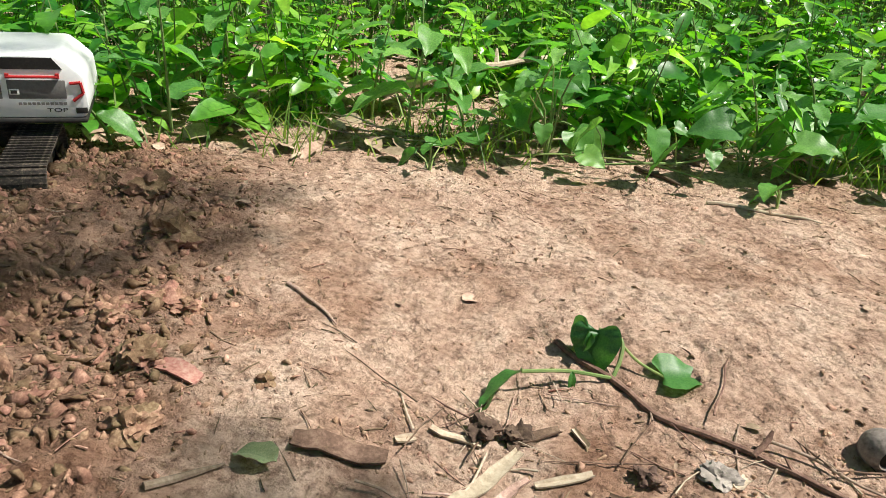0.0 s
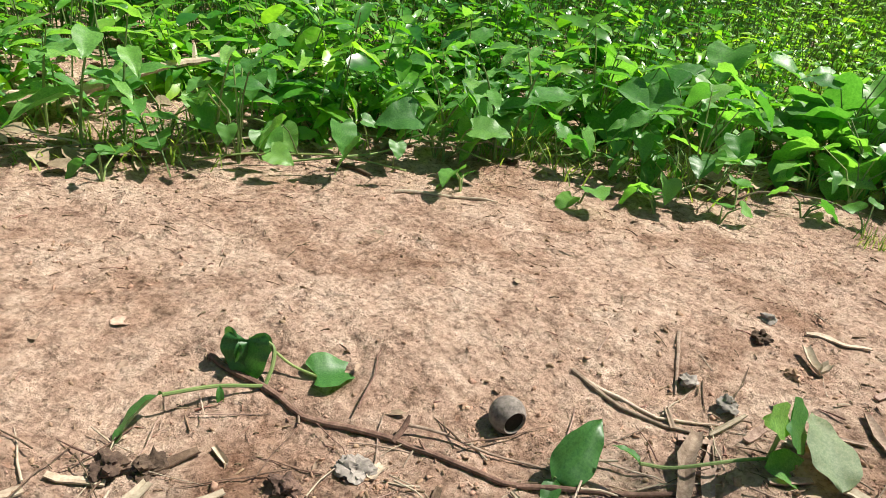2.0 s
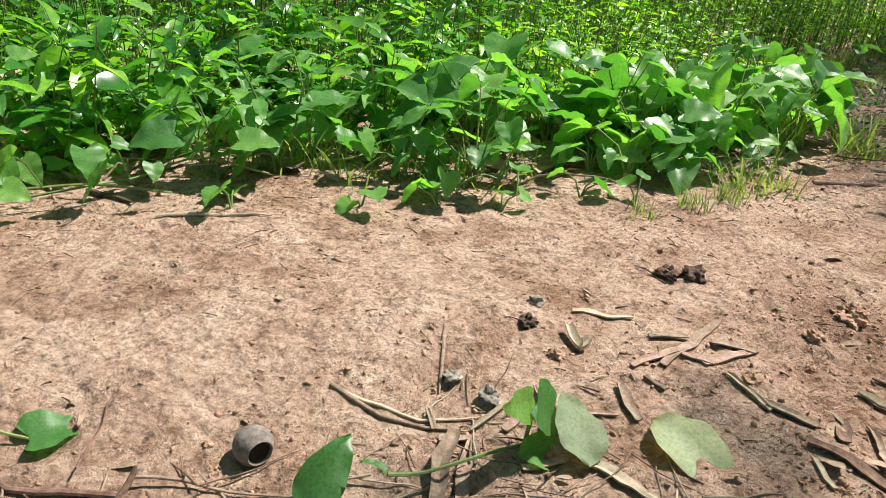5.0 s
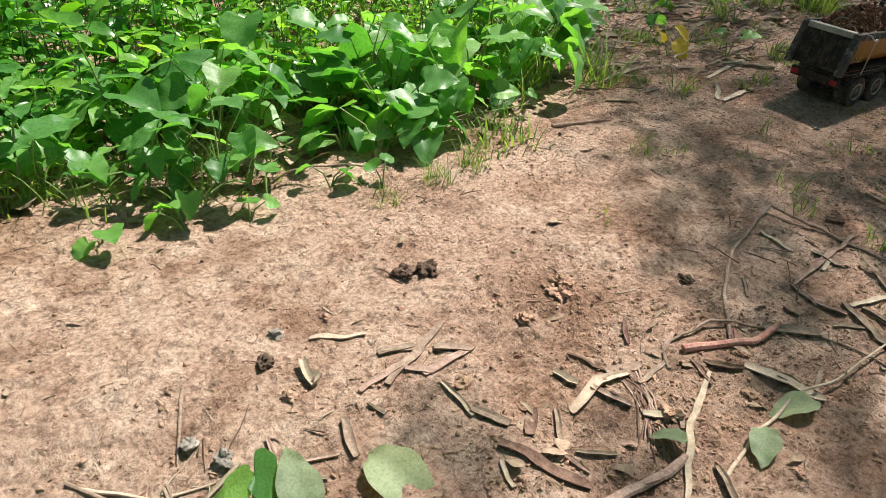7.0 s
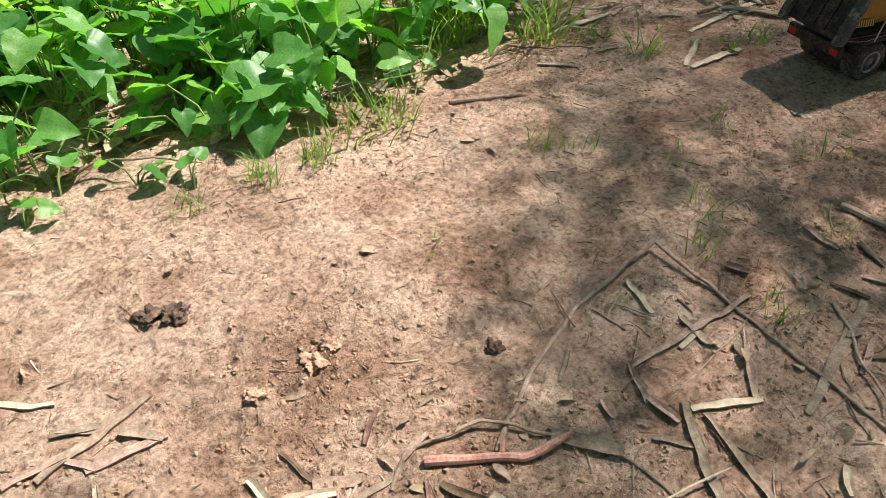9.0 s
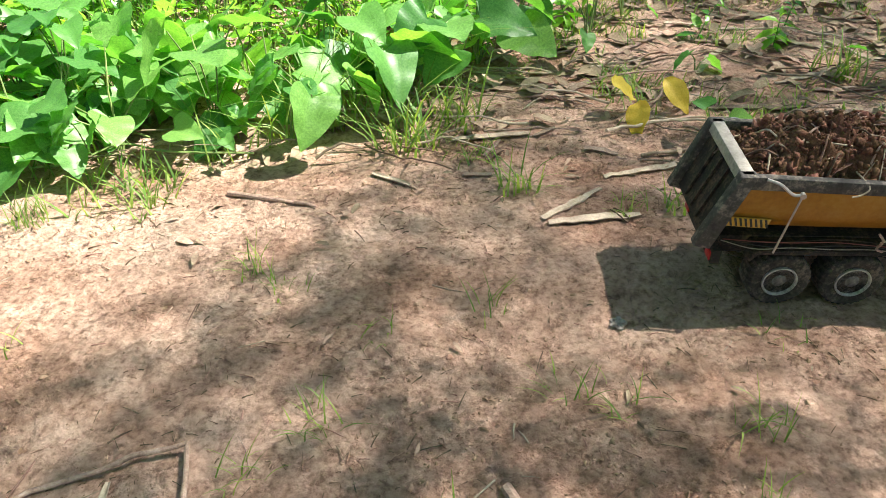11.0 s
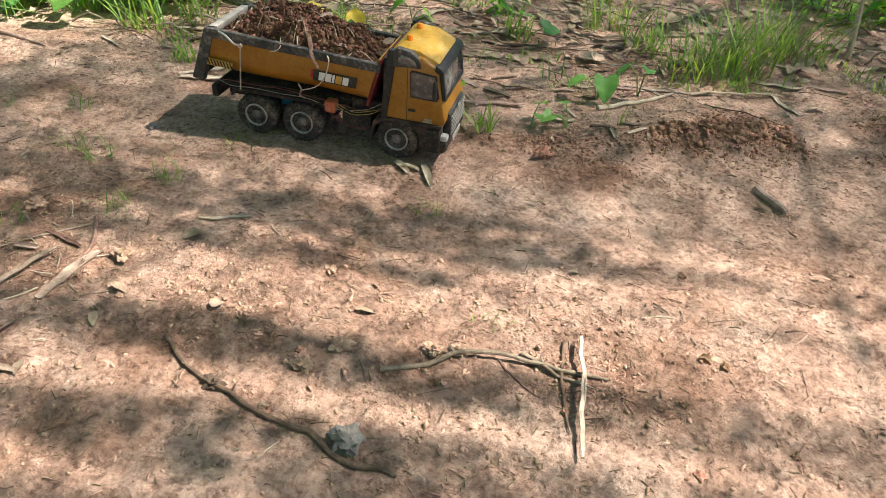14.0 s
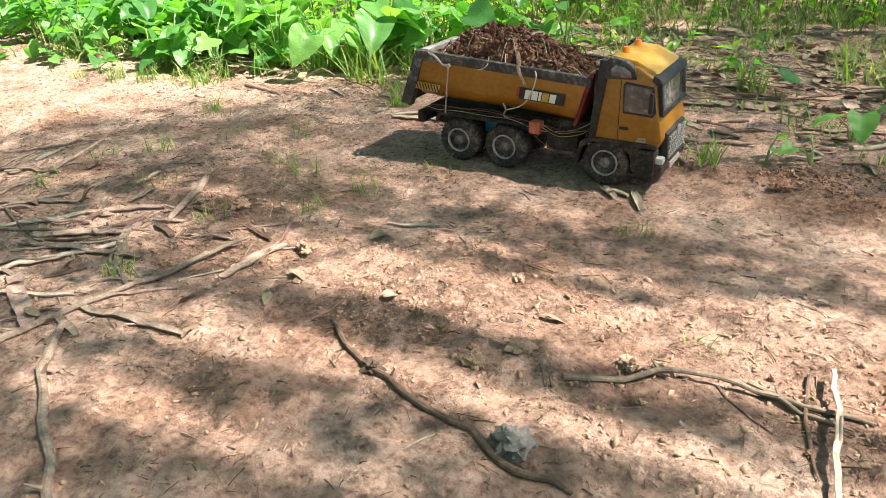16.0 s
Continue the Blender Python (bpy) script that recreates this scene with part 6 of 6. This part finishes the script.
    for k in range(5):
        y = -0.003 + 0.003 * k
        z = 0.100 + 0.0025 * k
        w = lambda s: rng.uniform(-s, s)
        pts = [(-0.085 + w(.01), y + 0.02, 0.098 + w(.004)), (-0.05, y, z + w(.004)), (0.0, y, z + w(.003)), (0.06, y, z + w(.003)), (0.12, y, z - 0.002 + w(.005)), (0.18, y + 0.002, 0.093 + w(.008)), (0.24, y + 0.006, 0.092 + w(.01)), (0.278, y + 0.012, 0.104 + w(.012))]
        part("cable", Shape().tube(smooth_line(pts), 0.0007, 6), (MUDDY, WIRE_WHITE, TRIM, WIRE_RED, MUDDY)[k], t)
    for k, (mat, dip) in enumerate(((WIRE_RED, 0.052), (TRIM, 0.045), (WIRE_YELLOW, 0.080), (WIRE_YELLOW, 0.086))):
        pts = [(0.150 + 0.012 * k, 0.006, 0.090), (0.18, 0.004, dip + 0.014), (0.215, 0.006, dip), (0.255, 0.008, dip + 0.008), (0.272, 0.014, 0.098)]
        part("cable", Shape().tube(smooth_line(pts), 0.0007, 6), mat, t, "loose hanging cable")
    return t


TRUCK = pose(2.425, 0.010, 0.004, 0, 0, -2) @ Matrix.Scale(0.98, 4)
build_truck(TRUCK)


def build_load():
    """Earth heaped on the truck, with crumbs, twigs and dead leaves."""
    t = thing("earth_load", "heap of dark reddish earth with twigs in the truck", "earth", TRUCK)
    xs, ys = np.linspace(-0.082, 0.262, 110), np.linspace(0.007, 0.158, 50)
    sh = Shape()

    def top(x, y):
        u, w = (x + 0.082) / 0.344, (y - 0.007) / 0.151
        e = min(1, 6 * min(u, 1 - u, w * 0.7 + 0.05, (1 - w) * 0.7 + 0.05))
        big = math.exp(-(((u - 0.42) / 0.34) ** 2)) * math.sin(math.pi * min(1, max(0, w))) ** 0.6
        p = Vector((x, y, 0))
        return 0.196 - 0.012 * u + e * (0.008 + 0.050 * big + 0.018 * noise.noise(p * 30) + 0.016 * abs(noise.noise(p * 62)) + 0.011 * noise.noise(p * 105) + 0.007 * noise.noise(p * 210))

    v = [(x, y, top(x, y)) for y in ys for x in xs]
    f = [(j * 110 + i, j * 110 + i + 1, (j + 1) * 110 + i + 1, (j + 1) * 110 + i) for j in range(49) for i in range(109)]
    k = len(v)
    rim = [i for i in range(110)] + [j * 110 + 109 for j in range(1, 50)] + [49 * 110 + i for i in range(108, -1, -1)] + [j * 110 for j in range(48, 0, -1)]
    v += [(v[i][0], min(0.15, max(0.012, v[i][1])), 0.165) for i in rim]
    n = len(rim)
    f += [(rim[i], k + i, k + (i + 1) % n, rim[(i + 1) % n]) for i in range(n)]
    part("mound", sh.add(v, f), LOAD, t)
    rng = np.random.default_rng(5)
    px, py = rng.uniform(-0.075, 0.25, 5200), rng.uniform(0.012, 0.152, 5200)
    s = 0.0008 + 0.0060 * rng.random(5200) ** 7
    pts = np.array([(x, y, top(x, y) + q * 0.3) for x, y, q in zip(px, py, s)])
    vv, ff = strew([lump_template(q, 1, 0.7) for q in range(9)], pts, rotations(rng, 5200, 0.9), s[:, None] * rng.uniform(0.6, 1.4, (5200, 3)), rng)
    cloud("loose_earth", vv, ff, LOAD, "", "", "stuff", False, t)
    r = random.Random(9)
    for i in range(44):
        x, y, a, ln = r.uniform(-0.05, 0.22), r.uniform(0.02, 0.14), r.uniform(0, 6.28), r.uniform(0.02, 0.06)
        x2, y2 = x + ln * math.cos(a), min(0.15, max(0.01, y + ln * math.sin(a)))
        p = [(x, y, top(x, y) + 0.002), ((x + x2) / 2, (y + y2) / 2, max(top(x, y), top(x2, y2)) + 0.004), (x2, y2, top(x2, y2) + 0.003)]
        part("twig", Shape().tube(smooth_line(p, 4), 0.0008 + 0.0008 * r.random(), 5), (WOOD, DARKWOOD, PALE)[i % 3], t)
    # strips and strings hanging over the near rail
    for pts, rad, mat, fl in (
        ([(0.06, 0.09, 0.247), (0.10, 0.05, 0.236), (0.128, 0.01, 0.214), (0.136, -0.006, 0.200), (0.150, -0.010, 0.176)], 0.0042, DARKWOOD, 0.35),
        ([(0.06, 0.02, 0.215), (0.07, -0.004, 0.206), (0.062, -0.008, 0.197), (0.05, -0.008, 0.193)], 0.0012, PALE, 1),
        ([(0.155, 0.01, 0.205), (0.172, -0.008, 0.196), (0.168, -0.010, 0.172), (0.158, -0.010, 0.150), (0.14, -0.008, 0.133), (0.11, -0.010, 0.122)], 0.0013, PALE, 1),
        ([(0.105, -0.008, 0.135), (0.112, -0.011, 0.125), (0.108, -0.010, 0.112), (0.118, -0.009, 0.106)], 0.0018, WOOD, 1),
    ):
        part("hanging_strip", Shape().tube(smooth_line(pts, 5), rad, 6, fl), mat, t, "dry strip of stalk hanging over the side")
    for i in range(9):
        x, y, a = r.uniform(0.0, 0.25), r.uniform(0.02, 0.14), r.uniform(0, 360)
        ob = part("dead_leaf", leaf_mesh("broad", i, DARKWOOD if i % 2 else WOOD), None, t, at=Matrix.LocRotScale((x, y, top(x, y) + 0.005), Euler((radians(r.uniform(-25, 25)), radians(r.uniform(-25, 25)), radians(a))), (0.03, 0.03, 0.03)))


build_load()


# ---- toy digger at the dug place ----
def build_digger(m):
    t = thing("toy_excavator", "white toy excavator on muddy tracks beside dug soil", "toy excavator", m)
    # tracks run along local y; the body's broad side looks to -y
    for x0 in (-0.20, -0.05):
        tr = new("track")
        tr.parent = t
        tr.matrix_basis = pose(-0.03, -0.15, 0)
        part("track_frame", Shape().box(x0 + 0.015, x0 + 0.06, -0.02, 0.20, 0.02, 0.06, 0.006), MUDDY, tr)
        pads = 44
        L, r = 0.20, 0.036
        total = 2 * L + 2 * math.pi * r
        me = Shape().box(-0.038, 0.038, -0.0075, 0.0075, -0.002, 0.002, 0.0008).box(-0.038, 0.038, -0.0015, 0.0015, 0.002, 0.0055).mesh("pad", TYRE, False)
        for k in range(pads):
            s = total * k / pads
            if s < L:
                y, z, a = s, 2 * r, 0
            elif s < L + math.pi * r:
                q = (s - L) / r
                y, z, a = L + r * math.sin(q), r + r * math.cos(q), -q
            elif s < 2 * L + math.pi * r:
                y, z, a = L - (s - L - math.pi * r), 0, math.pi
            else:
                q = (s - 2 * L - math.pi * r) / r
                y, z, a = -r * math.sin(q), r - r * math.cos(q), math.pi - q
            part("pad", me, None, tr, at=Matrix.Translation((x0 + 0.038, y, z + 0.002)) @ Matrix.Rotation(a, 4, "X"))
        for y in (0.0, 0.2):
            part("sprocket", Shape().lathe([(0.026, 0.0), (0.026, 0.05)], 14, Matrix.Translation((x0 + 0.063, y, r)) @ Matrix.Rotation(math.pi / 2, 4, "Z")), MUDDY, tr)
    part("turntable", Shape().lathe([(0.05, 0), (0.05, 0.04)], 24, Matrix.Translation((-0.12, 0.09, 0.064)) @ Matrix.Rotation(math.pi / 2, 4, "X")), MUDDY, t)
    part("undercarriage", Shape().box(-0.17, -0.07, 0.03, 0.16, 0.035, 0.075, 0.005), MUDDY, t)
    part("base_plate", Shape().box(-0.30, 0.052, -0.022, 0.19, 0.104, 0.114, 0.004), TRIM, t, "black base plate of the house")
    body = part("house", Shape().prism([(-0.30, 0.113), (0.050, 0.113), (0.057, 0.135), (0.054, 0.190), (0.030, 0.214), (0.012, 0.228), (-0.30, 0.228)], -0.018, 0.185, 0.007), WHITE, t, "glossy white plastic house")
    part("dark_panel", Shape().prism([(-0.115, 0.2035), (-0.10, 0.224), (0.005, 0.224), (0.020, 0.2035)], -0.0195, -0.012), TRIM, body, "black top window panel")
    for x0, x1 in ((-0.30, -0.082), (-0.072, 0.022)):
        part("grey_panel", Shape().box(x0, x1, -0.0195, -0.012, 0.150, 0.184, 0.001), GREY, body, "grey meshed panel")
    for x in (-0.108, -0.070):
        part("latch", Shape().box(x, x + 0.016, -0.0210, -0.018, 0.158, 0.168, 0.0008), WHITE, body)
        part("latch_slot", Shape().box(x + 0.003, x + 0.013, -0.0216, -0.0205, 0.160, 0.166), TRIM, body)
    part("yellow_label", Shape().box(-0.098, -0.084, -0.0205, -0.019, 0.160, 0.166), LEAF_YELLOW, body)
    part("red_handle", Shape().tube([(-0.070, -0.022, 0.1905), (0.012, -0.022, 0.1905)], 0.0028, 8).box(-0.072, -0.066, -0.024, -0.016, 0.188, 0.196).box(0.008, 0.014, -0.024, -0.016, 0.188, 0.196), RED, body, "red grab handle")
    tl = part("tail_light", Shape().tube([(0.029, -0.0185, 0.178), (0.047, -0.0185, 0.180)], 0.003, 6).tube([(0.047, -0.0185, 0.180), (0.050, -0.0185, 0.160)], 0.003, 6).tube([(0.050, -0.0185, 0.160), (0.032, -0.0185, 0.146)], 0.003, 6), RED, body, "red angular tail light")
    part("vent", Shape().box(0.034, 0.0535, -0.0200, -0.010, 0.122, 0.133, 0.001), TRIM, body, "black vent")
    for k in range(11):
        x = -0.058 + 0.0073 * k
        part("grey_mark", Shape().box(x, x + 0.0055, -0.0195, -0.0175, 0.1385, 0.1435), GREY, body, "small grey printed mark")
    cu = bpy.data.curves.new("print", "FONT")
    cu.body, cu.size, cu.extrude = "TOP", 0.0125, 0.0006
    tmp = new("print", cu)
    me = bpy.data.meshes.new_from_object(tmp.evaluated_get(bpy.context.evaluated_depsgraph_get()))
    bpy.data.objects.remove(tmp)
    me.materials.clear()
    me.materials.append(TRIM)
    part("lettering", me, None, body, "black lettering on white", at=pose(-0.014, -0.0186, 0.1255, 90, 0, 0) @ Matrix.Diagonal((1.45, 0.8, 1, 1)))


build_digger(pose(-0.874, 0.045, height(-0.862, 0.05) - 0.015, 0, 0, 28) @ Matrix.Scale(0.79, 4))
